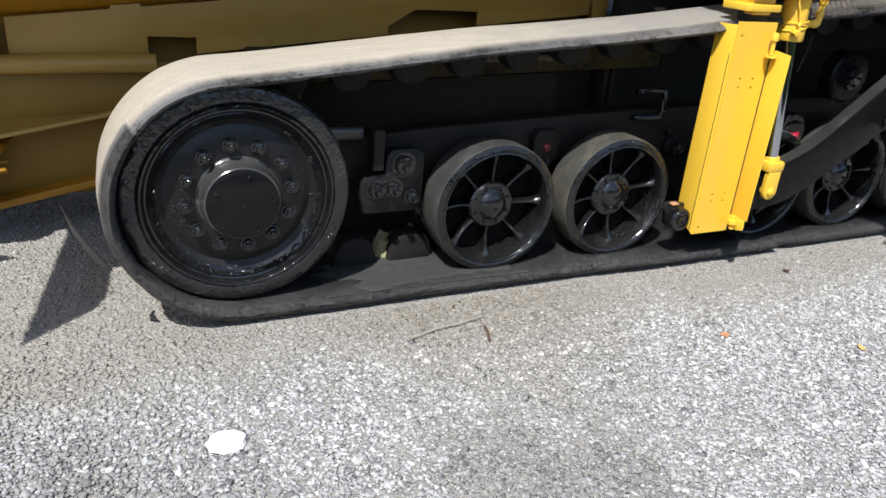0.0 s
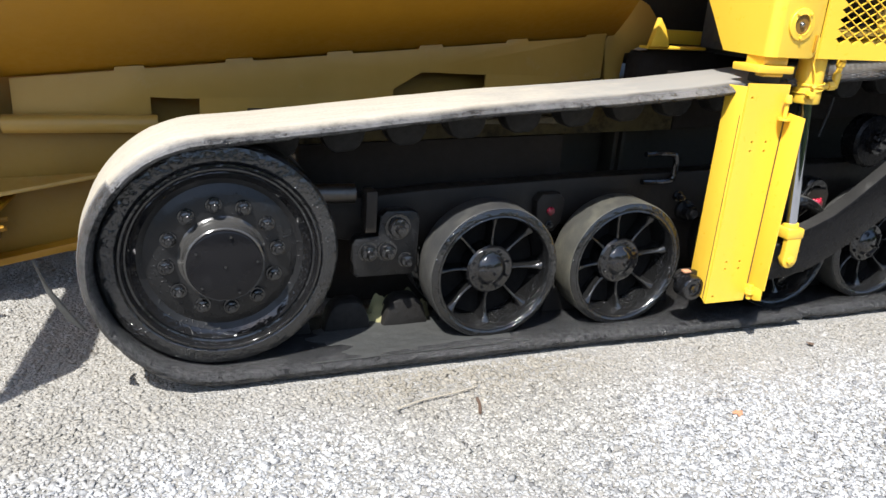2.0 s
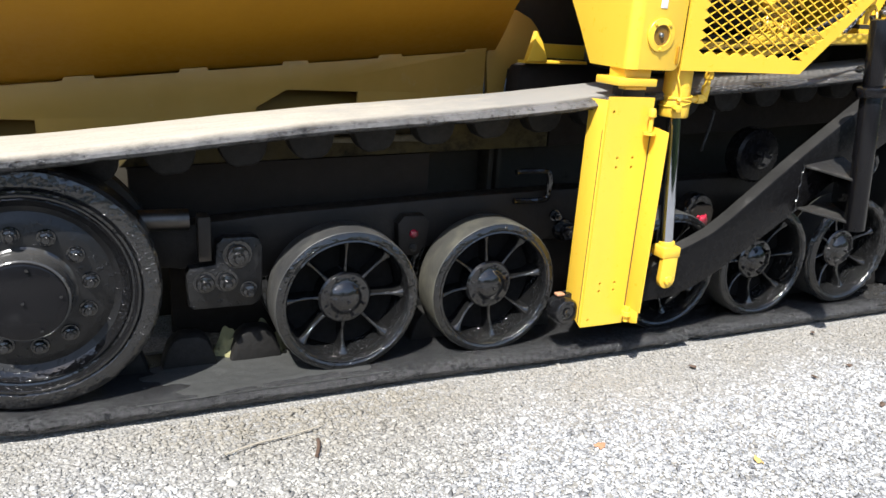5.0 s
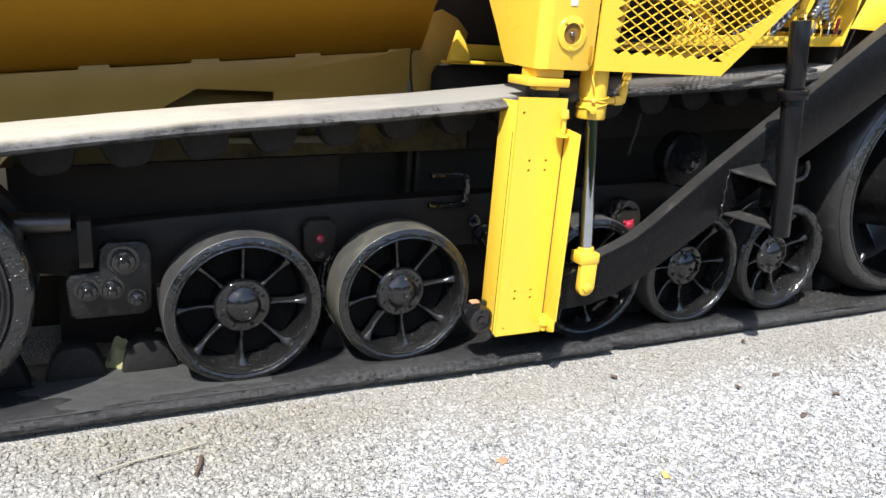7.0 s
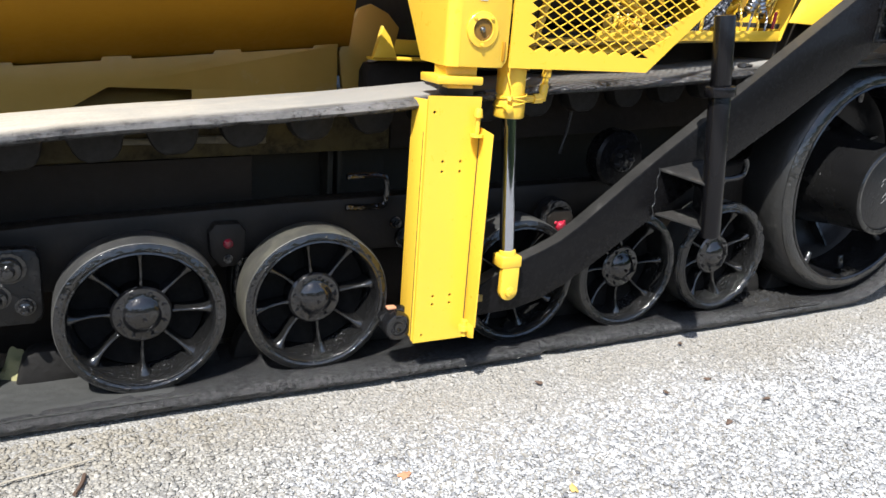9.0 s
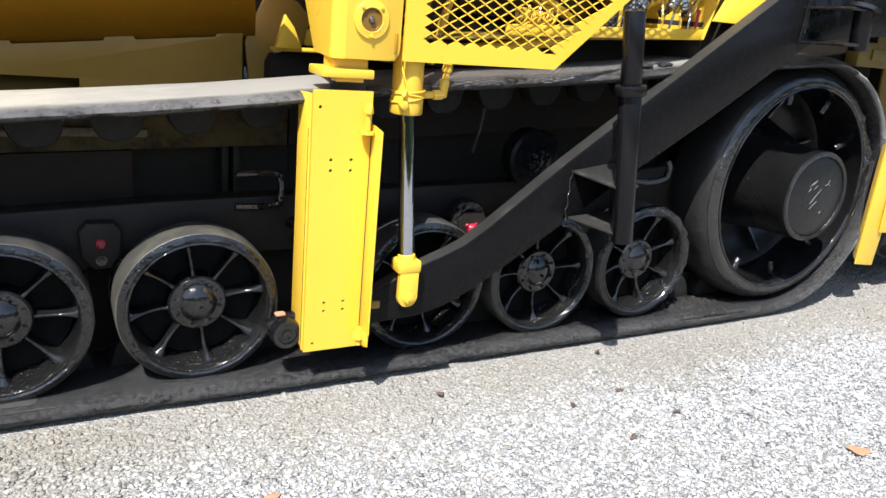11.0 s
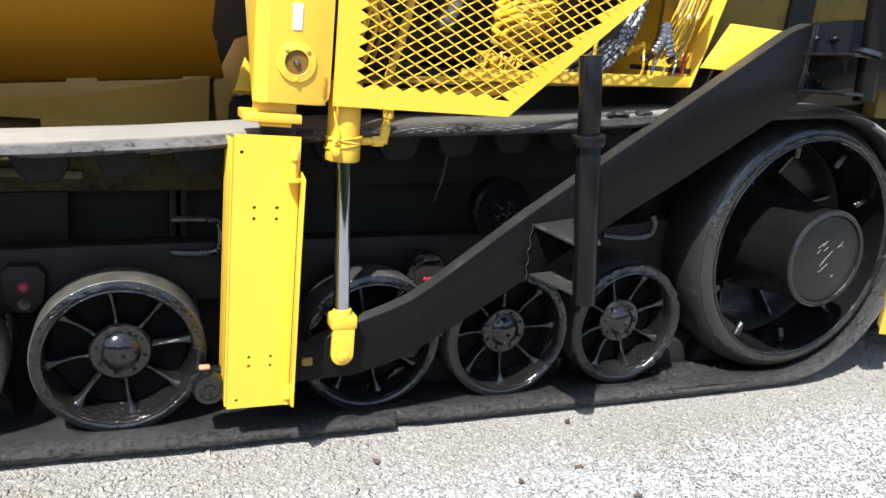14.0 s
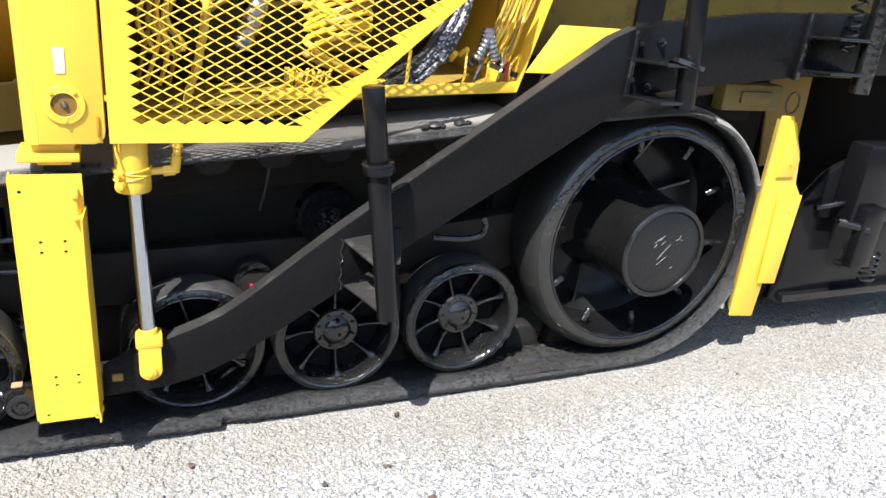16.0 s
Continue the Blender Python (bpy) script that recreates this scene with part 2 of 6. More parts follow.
RUBBER = rubber_mat()
TREAD = tread_mat("wheel_tread", (0.032, 0.032, 0.0325), (0.088, 0.085, 0.075))
TREAD_OLIVE = tread_mat("olive_wheel_tread", (0.040, 0.039, 0.036), (0.120, 0.114, 0.086))
CHROME = plain_metal("chrome", (0.60, 0.63, 0.70), 0.06)
STEEL = plain_metal("dull_steel", (0.30, 0.30, 0.29), 0.38)
ROD_STEEL = plain_metal("greasy_steel", (0.13, 0.12, 0.11), 0.42)
FOIL = plain_metal("silver_wrap", (0.42, 0.43, 0.46), 0.35)
GRAVEL, DUST = gravel_mat(), ground_mat()
WHITE = paint("white_label", (0.78, 0.78, 0.76), (0.72, 0.72, 0.70), 0.5, (0.5, 0.5, 0.48), 0.7, 0.05)
MARK = paint("paint_marker", (0.26, 0.26, 0.255), (0.17, 0.17, 0.165), 0.6, (0.2, 0.2, 0.2), 0.6, 0.1)
LEAF_RED = paint("orange_leaf", (0.46, 0.20, 0.11), (0.40, 0.22, 0.12), 0.6, (0.25, 0.14, 0.08), 0.55, 0.3, 60.0)
LEAF_TAN = paint("tan_leaf", (0.55, 0.40, 0.14), (0.48, 0.30, 0.10), 0.6, (0.3, 0.22, 0.12), 0.55, 0.3, 60.0)
TWIG = paint("bleached_twig", (0.34, 0.30, 0.235), (0.27, 0.24, 0.19), 0.8, (0.15, 0.13, 0.1), 0.6, 0.3, 60.0)
MUD = paint("wet_clay", (0.022, 0.0215, 0.021), (0.040, 0.039, 0.037), 0.18, (0.08, 0.077, 0.070), 0.55, 0.8, 45.0, 0.2)
LEAF_DARK = paint("brown_leaf", (0.07, 0.045, 0.03), (0.10, 0.06, 0.04), 0.7, (0.03, 0.025, 0.02), 0.55, 0.3, 60.0)


# ---- mesh helpers ----
def part(name, bm, material, parent=None, label="", angle=35.0):
    """Links a bmesh as one mesh object under a thing or a part."""
    me = bpy.data.meshes.new(name)
    bmesh.ops.recalc_face_normals(bm, faces=bm.faces)
    for f in bm.faces:
        f.smooth = True
    bm.to_mesh(me)
    bm.free()
    me.set_sharp_from_angle(angle=radians(angle))
    me.materials.append(material)
    ob = new(name, me)
    ob.parent = parent
    return tagged(ob, label)


def again(name, ob, parent, at=(0, 0, 0), turn=(0, 0, 0)):
    """Another part on the same mesh."""
    o = new(name, ob.data)
    o.parent = parent
    o.matrix_basis = pose(*at, *turn)
    return o


def thing(name, label, category, group="", at=(0, 0, 0)):
    e = new(name)
    e.empty_display_size = 0.2
    e.location = at
    return tagged(e, label, category, group)


def box(bm, x0, x1, y0, y1, z0, z1, bevel=0.003, turn=None):
    got = bmesh.ops.create_cube(bm, size=1.0)["verts"]
    m = Matrix.Translation(((x0 + x1) / 2, (y0 + y1) / 2, (z0 + z1) / 2)) @ (turn or Matrix()) @ Matrix.Diagonal((abs(x1 - x0), abs(y1 - y0), abs(z1 - z0), 1))
    bmesh.ops.transform(bm, matrix=m, verts=got)
    if bevel:
        edges = list({e for v in got for e in v.link_edges})
        bmesh.ops.bevel(bm, geom=edges, offset=bevel, segments=2, affect="EDGES", profile=0.5)


def prism(bm, outline, y0, y1, bevel=0.003):
    """A plate with an outline in x and z, from y0 to y1."""
    a = [bm.verts.new((x, y0, z)) for x, z in outline]
    b = [bm.verts.new((x, y1, z)) for x, z in outline]
    n = len(outline)
    faces = [bm.faces.new(a), bm.faces.new(b[::-1])] + [bm.faces.new((a[i], b[i], b[(i + 1) % n], a[(i + 1) % n])) for i in range(n)]
    bmesh.ops.recalc_face_normals(bm, faces=faces)
    if bevel:
        edges = list({e for f in faces[:2] for e in f.edges})
        bmesh.ops.bevel(bm, geom=edges, offset=bevel, segments=2, affect="EDGES", profile=0.5)


def slab(bm, quad, thick):
    """A plate through four or more corners, thickened to both sides."""
    pts = [Vector(p) for p in quad]
    nrm = (pts[1] - pts[0]).cross(pts[2] - pts[0]).normalized() * thick / 2
    a = [bm.verts.new(p + nrm) for p in pts]
    b = [bm.verts.new(p - nrm) for p in pts]
    n = len(pts)
    faces = [bm.faces.new(a), bm.faces.new(b[::-1])] + [bm.faces.new((a[i], b[i], b[(i + 1) % n], a[(i + 1) % n])) for i in range(n)]
    bmesh.ops.recalc_face_normals(bm, faces=faces)
    edges = list({e for f in faces[:2] for e in f.edges})
    bmesh.ops.bevel(bm, geom=edges, offset=min(0.004, thick * 0.35), segments=2, affect="EDGES", profile=0.5)


def lathe(bm, profile, n=72, closed=True, wobble=0.0, arc=None):
    """Turns a profile of (radius, y) round the y axis; wobble roughens it."""
    rings = []
    for k in range(n):
        a = 2 * math.pi * k / n
        ring = []
        for r, y in profile:
            d = 1.0
            if wobble:
                d += wobble * noise.noise(Vector((math.cos(a) * 9, math.sin(a) * 9, r * 60 + y * 60)))
            ring.append(bm.verts.new((r * d * math.cos(a), y, r * d * math.sin(a))))
        rings.append(ring)
    m = len(profile)
    for k in range(n):
        p, q = rings[k], rings[(k + 1) % n]
        for i in range(m if closed else m - 1):
            j = (i + 1) % m
            if p[i] is not p[j]:
                bm.faces.new((p[i], p[j], q[j], q[i]))
    bmesh.ops.remove_doubles(bm, verts=[v for r in rings for v in r], dist=1e-5)


def rod(bm, p0, p1, r0, r1=None, n=24, bevel=0.0):
    """A round bar between two points, its end edges eased by bevel."""
    p0, p1 = Vector(p0), Vector(p1)
    r1 = r0 if r1 is None else r1
    way = p1 - p0
    ln = way.length
    turn = way.to_track_quat("Z", "Y").to_matrix()
    rows = [(0.0, r0), (ln, r1)]
    if bevel:
        rows = [(0.0, r0 - bevel), (bevel * 0.3, r0 - bevel * 0.3), (bevel, r0), (ln - bevel, r1), (ln - bevel * 0.3, r1 - bevel * 0.3), (ln, r1 - bevel)]
    rings = [[bm.verts.new(p0 + turn @ Vector((r * math.cos(2 * math.pi * k / n), r * math.sin(2 * math.pi * k / n), h))) for k in range(n)] for h, r in rows]
    for p, q in zip(rings, rings[1:]):
        for k in range(n):
            bm.faces.new((p[k], p[(k + 1) % n], q[(k + 1) % n], q[k]))
    bm.faces.new(rings[0][::-1])
    bm.faces.new(rings[-1])


def curve_points(pts, steps=8):
    """Points on a smooth line through the given ones."""
    p = [Vector(q) for q in pts]
    p = [p[0] * 2 - p[1], *p, p[-1] * 2 - p[-2]]
    out = []
    for i in range(1, len(p) - 2):
        for k in range(steps):
            t = k / steps
            out.append(0.5 * (2 * p[i] + (p[i + 1] - p[i - 1]) * t + (2 * p[i - 1] - 5 * p[i] + 4 * p[i + 1] - p[i + 2]) * t * t
                              + (3 * p[i] - p[i - 1] - 3 * p[i + 1] + p[i + 2]) * t ** 3))
    return out + [p[-2]]


def hose(bm, pts, r, n=10, steps=8, ribs=0.0):
    """A tube along a smooth line; ribs make it knobbly."""
    line = curve_points(pts, steps)
    rings, side = [], Vector((0.3, 0.2, 0.9))
    for i, p in enumerate(line):
        way = (line[min(i + 1, len(line) - 1)] - line[max(i - 1, 0)]).normalized()
        u = way.cross(side).normalized()
        v = way.cross(u)
        rr = r * (1 + (ribs if i % 2 else -ribs))
        rings.append([bm.verts.new(p + (u * math.cos(2 * math.pi * k / n) + v * math.sin(2 * math.pi * k / n)) * rr) for k in range(n)])
    for a, b in zip(rings, rings[1:]):
        for k in range(n):
            bm.faces.new((a[k], a[(k + 1) % n], b[(k + 1) % n], b[k]))
    bm.faces.new(rings[0])
    bm.faces.new(rings[-1][::-1])


def hexbolt(bm, at, r, h, turn=0.0):
    """A bolt head whose axis runs along y, towards -y from at."""
    x, y, z = at
    rod(bm, (x, y, z), (x, y - h * 0.25, z), r * 1.35, n=16)
    rod(bm, (x, y - h * 0.2, z), (x, y - h, z), r, r * 0.93, n=6)
    rod(bm, (x, y - h * 0.95, z), (x, y - h * 1.35, z), r * 0.5, n=10)


# ---- setting ----
def make_ground():
    bm = bmesh.new()
    n = 60
    xs = [math.copysign(abs(k / (n / 2)) ** 3, k) * 120 for k in range(-n // 2, n // 2 + 1)]
    grid = [[bm.verts.new((x, y, -0.0060 + (0.0 if max(abs(x), abs(y)) < 6 else 0.02 * noise.noise(Vector((x * 0.1, y * 0.1, 0)))))) for x in xs] for y in xs]
    for a, b in zip(grid, grid[1:]):
        for i in range(n):
            bm.faces.new((a[i], a[i + 1], b[i + 1], b[i]))
    ob = part("ground", bm, DUST)
    tagged(ob, "flat yard of pale stone dust under the gravel", "ground", kind="structure")
    return ob


def make_gravel():
    """Loose crushed stones, joined into one mesh."""
    rng = np.random.default_rng(7)
    spots = []

    def strew(x0, x1, y0, y1, per_m2):
        k = int((x1 - x0) * (y1 - y0) * per_m2)
        spots.append(np.stack([rng.uniform(x0, x1, k), rng.uniform(y0, y1, k)], 1))

    strew(-2.9, 3.5, -1.12, 0.06, 21500)
    strew(-3.6, -1.7, 0.06, 1.3, 10000)
    strew(2.3, 4.6, 0.06, 1.0, 9000)
    strew(-1.7, 2.3, 0.06, 0.7, 900)
    # thinning out round the edges
    k = 62000
    far = np.stack([rng.uniform(-4.2, 4.8, k), rng.uniform(-2.6, 0.1, k)], 1)
    out = np.hypot(np.maximum(0, np.maximum(-2.9 - far[:, 0], far[:, 0] - 3.5)), np.maximum(0, -1.12 - far[:, 1]))
    spots.append(far[(out > 0) & (rng.random(k) < np.exp(-1.6 * out))])
    at = np.concatenate(spots)
    k = len(at)
    size = 0.0033 * np.exp(rng.normal(0, 0.36, k)).clip(0.45, 2.4)
    cube = np.array([[x, y, z] for x in (-1, 1) for y in (-1, 1) for z in (-1, 1)], float)
    v = cube[None] * (1 + rng.uniform(-0.48, 0.30, (k, 8, 3)))
    v *= np.stack([rng.uniform(0.9, 1.7, k), rng.uniform(0.7, 1.15, k), rng.uniform(0.42, 0.75, k)], 1)[:, None]
    a, b, c = rng.uniform(0, 6.283, k), rng.normal(0, 0.28, k), rng.normal(0, 0.28, k)
    ca, sa, cb, sb, cc, sc = np.cos(a), np.sin(a), np.cos(b), np.sin(b), np.cos(c), np.sin(c)
    x, y, z = v[..., 0], v[..., 1], v[..., 2]
    y, z = y * cb[:, None] - z * sb[:, None], y * sb[:, None] + z * cb[:, None]
    x, z = x * cc[:, None] + z * sc[:, None], -x * sc[:, None] + z * cc[:, None]
    x, y = x * ca[:, None] - y * sa[:, None], x * sa[:, None] + y * ca[:, None]
    patch = np.sin(at[:, 0] * 2.1 + 1.0) * np.cos(at[:, 1] * 3.3 + at[:, 0] * 0.9) + 1.6 * np.clip((at[:, 1] + 0.45) / 0.45, 0, 1)
    lift = rng.uniform(-0.003, 0.004, k) - 0.0018 * np.clip(patch, -0.3, 1.4)
    under = (at[:, 1] > 0.03) & (at[:, 0] > -1.75) & (at[:, 0] < 2.2)
    lift[under] -= 0.008
    v = np.stack([x * size[:, None] + at[:, 0, None], y * size[:, None] + at[:, 1, None], z * size[:, None] + lift[:, None] - 0.006], -1).reshape(-1, 3)
    quad = np.array([[0, 1, 3, 2], [4, 6, 7, 5], [0, 4, 5, 1], [2, 3, 7, 6], [0, 2, 6, 4], [1, 5, 7, 3]])
    f = (quad[None] + 8 * np.arange(k)[:, None, None]).reshape(-1)
    me = bpy.data.meshes.new("gravel")
    me.vertices.add(len(v))
    me.vertices.foreach_set("co", v.ravel())
    me.loops.add(len(f))
    me.loops.foreach_set("vertex_index", f)
    me.polygons.add(len(f) // 4)
    me.polygons.foreach_set("loop_start", np.arange(0, len(f), 4))
    me.update(calc_edges=True)
    me.materials.append(GRAVEL)
    tagged(new("gravel", me), "loose pale grey crushed stone gravel with tan dust", "gravel", kind="stuff")


def make_backdrop():
    """Unseen dark growth at the yard's far side, added behind the viewer for reflections and bounce."""
    bm = bmesh.new()
    rows = []
    for i in range(121):
        a = radians(180 + 180 * i / 120)
        d = 17 + 2.0 * noise.noise(Vector((i * 0.35, 0, 0)))
        top = 4.2 + 1.6 * noise.noise(Vector((i * 0.23, 4, 0))) + 0.7 * noise.noise(Vector((i * 1.1, 9, 0)))
        rows.append([bm.verts.new((d * s * math.cos(a), d * s * math.sin(a), z)) for z, s in ((-0.05, 1.0), (top * 0.5, 1.03), (top, 1.1), (top, 1.2), (-0.05, 1.25))])
    for u, w in zip(rows, rows[1:]):
        for s in range(4):
            bm.faces.new((u[s], u[s + 1], w[s + 1], w[s]))
    tagged(part("backdrop", bm, HEDGE), "unseen dark green hedge added along the far side of the yard", "hedge", kind="structure")


make_ground()
make_gravel()
make_backdrop()

# ---- the paver ----
IDLER, IDLER_R = (-1.657, 0.372), 0.362
DRIVE, DRIVE_R = (2.083, 0.556), 0.548
BELT_Y0, BELT_Y1, BELT_T = 0.044, 0.385, 0.039
paver = thing("asphalt_paver", "yellow and black tracked asphalt paver standing on gravel", "paver")


def belt_line(step=0.011, inset=0.0):
    """Points and outward normals (x, z) round the belt's outer line, from the lower front, with the slope of the upper run."""
    (xa, za), (xb, zb) = IDLER, DRIVE
    ra, rb = IDLER_R - inset, DRIVE_R - inset
    d = math.hypot(xb - xa, zb - za)
    base = math.atan2(zb - za, xb - xa)
    up = base + math.acos((ra - rb) / d)
    low = base - math.acos((ra - rb) / d)
    out = []

    def line(p, q, nrm):
        k = max(1, round(math.dist(p, q) / step))
        for i in range(k):
            out.append(((p[0] + (q[0] - p[0]) * i / k, p[1] + (q[1] - p[1]) * i / k), nrm))

    def arc(c, r, a0, a1):
        k = max(1, round(abs(a1 - a0) * r / step))
        for i in range(k):
            a = a0 + (a1 - a0) * i / k
            out.append(((c[0] + r * math.cos(a), c[1] + r * math.sin(a)), (math.cos(a), math.sin(a))))

    on = lambda c, r, a: (c[0] + r * math.cos(a), c[1] + r * math.sin(a))  # noqa: E731
    line(on(IDLER, ra, low), on(DRIVE, rb, low), (math.cos(low), math.sin(low)))
    arc(DRIVE, rb, low, up)
    line(on(DRIVE, rb, up), on(IDLER, ra, up), (math.cos(up), math.sin(up)))
    arc(IDLER, ra, up, low + 2 * math.pi)
    return out


def make_belt():
    bm = bmesh.new()
    dust = bm.verts.layers.float.new("dust")
    w, t = BELT_Y1 - BELT_Y0, BELT_T
    # section: (across, depth below the outer face, dust)
    sec = [(0.085, 0.0, 1.0), (0.046, 0.001, 0.95), (0.030, 0.005, 0.74), (0.018, 0.010, 0.52), (0.008, 0.016, 0.36), (0.0, 0.023, 0.26), (0.006, 0.031, 0.2), (0.026, t, 0.1),
           (0.10, t, 0.0), (w / 2, t, 0.0), (w - 0.014, t, 0.0), (w, t - 0.006, 0.1), (w - 0.010, 0.018, 0.3), (w - 0.020, 0.006, 0.8), (w - 0.04, 0.0, 1.0), (w / 2, -0.004, 1.0)]
    rings = []
    for (x, z), (nx, nz) in belt_line():
        ring = []
        for k, (across, deep, d) in enumerate(sec):
            rag = 0.0
            if 1 <= k <= 4:     # the side stands upright where the belt bears on the ground
                across *= 1 - 0.75 * min(1.0, max(0.0, (-nz - 0.6) / 0.35))
            if 1 <= k <= 7:
                p = Vector((x * 14, z * 14, k * 0.5))
                rag = 0.004 * noise.noise(p) + 0.012 * max(0.0, noise.noise(p * 2.7) - 0.15) + 0.003 * noise.noise(p * 7.0)
                if k >= 6 and nz > 0.5:
                    deep -= 0.016 * max(0.0, noise.noise(Vector((x * 22, 3.0, z * 22))) - 0.3)
                if x > 1.9:
                    rag *= 0.35
                # worn round at the rear wheel
                rag += 0.010 * min(1.0, max(0.0, (x - 1.75) / 0.35)) * max(0.0, 1 - deep / 0.04)
                if nz < -0.9 and -0.5 < x < 0.46:      # proud stretch of the edge that ends in a tear
                    rag -= 0.016 * min(1.0, (x + 0.5) / 0.3) * (1.0 if k > 2 else 0.5)
                if nz < -0.9 and 0.46 <= x < 0.56:
                    rag += 0.020 * (1 - (x - 0.46) / 0.10) + 0.012 * noise.noise(p * 4)
            sag = 0.004 * math.sin(x * 5.0) if nz > 0.9 else 0.0
            v = bm.verts.new((x - nx * deep, BELT_Y0 + across + rag, z - nz * deep + sag + (0.0015 * noise.noise(Vector((x * 9, across * 9, z * 9))) if nz > -0.9 else 0.0)))
            if nz < -0.95:
                d = 0.09 + 0.14 * d if d > 0.05 else 0.0
            elif nx < -0.3 and x < -1.7 and z < 0.60 and d >= 0.1 and 1 <= k <= 7:
                d = 0.55 if k == 1 else min(d, 0.16)
            elif x > 2.1 and 1 <= k <= 7:
                d = (1.0 if nz > 0.45 else 0.5) if 0.0 < nz < 0.95 and k <= 6 else min(d, 0.2 + 0.8 * max(0.0, min(1.0, 1.3 * nz + 0.75 - 1.6 * max(0.0, nz - 0.75)))) if k > 1 else d
            elif nz > 0.3 and x < 0.2 and 2 <= k <= 6:
                worn = min(1.0, max(0.0, (x + 1.15) / 0.75))
                d = min(0.85, d + 0.10) * (1 - worn) + worn * (0.56, 0.40, 0.36, 0.32, 0.28)[k - 2]
            elif x > 0.2 and 1 <= k <= 5:
                d *= 0.8
            v[dust] = d
            ring.append(v)
        rings.append(ring)
    m = len(sec)
    for a, b in zip(rings, rings[1:] + rings[:1]):
        for i in range(m):
            bm.faces.new((a[i], a[(i + 1) % m], b[(i + 1) % m], b[i]))
    belt = part("track_belt", bm, RUBBER, paver, "worn black rubber track belt, dusty tan outside", 60)
    # guide lugs on the inner face
    lm = bmesh.new()
    prism(lm, [(-0.080, -0.004), (-0.072, 0.030), (-0.060, 0.066), (-0.046, 0.086), (-0.026, 0.097), (0.026, 0.097), (0.046, 0.086), (0.060, 0.066), (0.072, 0.030), (0.080, -0.004)], -0.038, 0.038, 0.012)
    first = None
    pts = belt_line(0.1957, BELT_T)
    for (x, z), (nx, nz) in pts:
        turn = Matrix((Vector((nz, 0, -nx)), Vector((0, 1, 0)), Vector((-nx, 0, -nz)))).transposed()
        if first is None:
            first = part("guide_lug", lm, RUBBER_IN, belt)
            o = first
        else:
            o = new("guide_lug", first.data)
            o.parent = belt
        o.matrix_basis = Matrix.Translation((x, 0.292, z)) @ turn.to_4x4()
    # torn strip of rubber sticking out at the front
    bm = bmesh.new()
    slab(bm, [(-2.002, 0.040, 0.225), (-2.035, 0.036, 0.28), (-2.078, 0.030, 0.36), (-2.105, 0.026, 0.43), (-2.084, 0.034, 0.345), (-2.045, 0.038, 0.262)], 0.014)
    part("torn_rubber_strip", bm, TREAD, belt)
    make_tar_patch(belt)
    make_sunlit_film(belt)
    # loose scraps of rubber lying on the edge of the upper run
    random.seed(21)
    for x, s in ((1.10, 0.013), (1.135, 0.020), (1.16, 0.011), (1.225, 0.018), (1.25, 0.012)):
        bm = bmesh.new()
        for v in bmesh.ops.create_icosphere(bm, subdivisions=2, radius=1.0)["verts"]:
            v.co *= 1 + 0.5 * noise.noise(v.co * 2.1 + Vector((x * 40, 0, 0)))
            v.co = Vector((v.co.x * s * 1.3, v.co.y * s, v.co.z * s * 0.6))
        scrap = part("rubber_scrap", bm, DARK_SCRAP, belt)
        scrap.matrix_basis = pose(x, BELT_Y0 + 0.035 + 0.02 * random.random(), 0.738 + 0.0978 * (x + 1.657) + s * 0.35, 0, -5, 60 * random.random())
    # clay dried on between the idler and the first wheel
    bm = bmesh.new()
    for v in bmesh.ops.create_grid(bm, x_segments=40, y_segments=22, size=1.0)["verts"]:
        x, y = v.co.x, v.co.y
        r = math.hypot(x, y) + 0.45 * noise.noise(Vector((x * 2.4, y * 2.4, 8)))
        h = max(0.0, 1 - r) ** 0.4 * (0.040 + 0.05 * noise.noise(Vector((x * 4, y * 4, 1)))) - 0.006
        v.co = Vector((-1.07 + 0.125 * x, 0.325 + 0.055 * y, 0.044 + h * 1.9))
    part("clay_lump", bm, CLAY, belt, "yellowish dried clay stuck to the belt")


def make_sunlit_film(belt):
    """A paler skin that paints sunlight inside the belt, between the idler and the first small wheel."""
    bm = bmesh.new()
    for v in bmesh.ops.create_grid(bm, x_segments=60, y_segments=40, size=1.0)["verts"]:
        x, y = v.co.x, v.co.y
        r = math.hypot(x, y) + 0.30 * noise.noise(Vector((x * 3.1, y * 3.1, 11))) + 0.08 * noise.noise(Vector((x * 9, y * 9, 3)))
        h = 0.004 * min(1.0, max(0.0, (1 - r) * 6)) * (0.8 + 0.6 * noise.noise(Vector((x * 8, y * 8, 4)))) - 0.0016
        v.co = Vector((-1.06 + 0.36 * x, 0.225 + 0.165 * y, 0.0492 + h))
    part("mud_film", bm, SUNLIT_FILM, belt, "thin pale film painting sunlight on the belt floor")


# paler than the belt inside: the sun on its floor, put into colour
SUNLIT_FILM = paint("dried_mud", (0.048, 0.049, 0.047), (0.038, 0.0385, 0.037), 0.5, (0.085, 0.085, 0.078), 0.58, 0.5, 60.0)


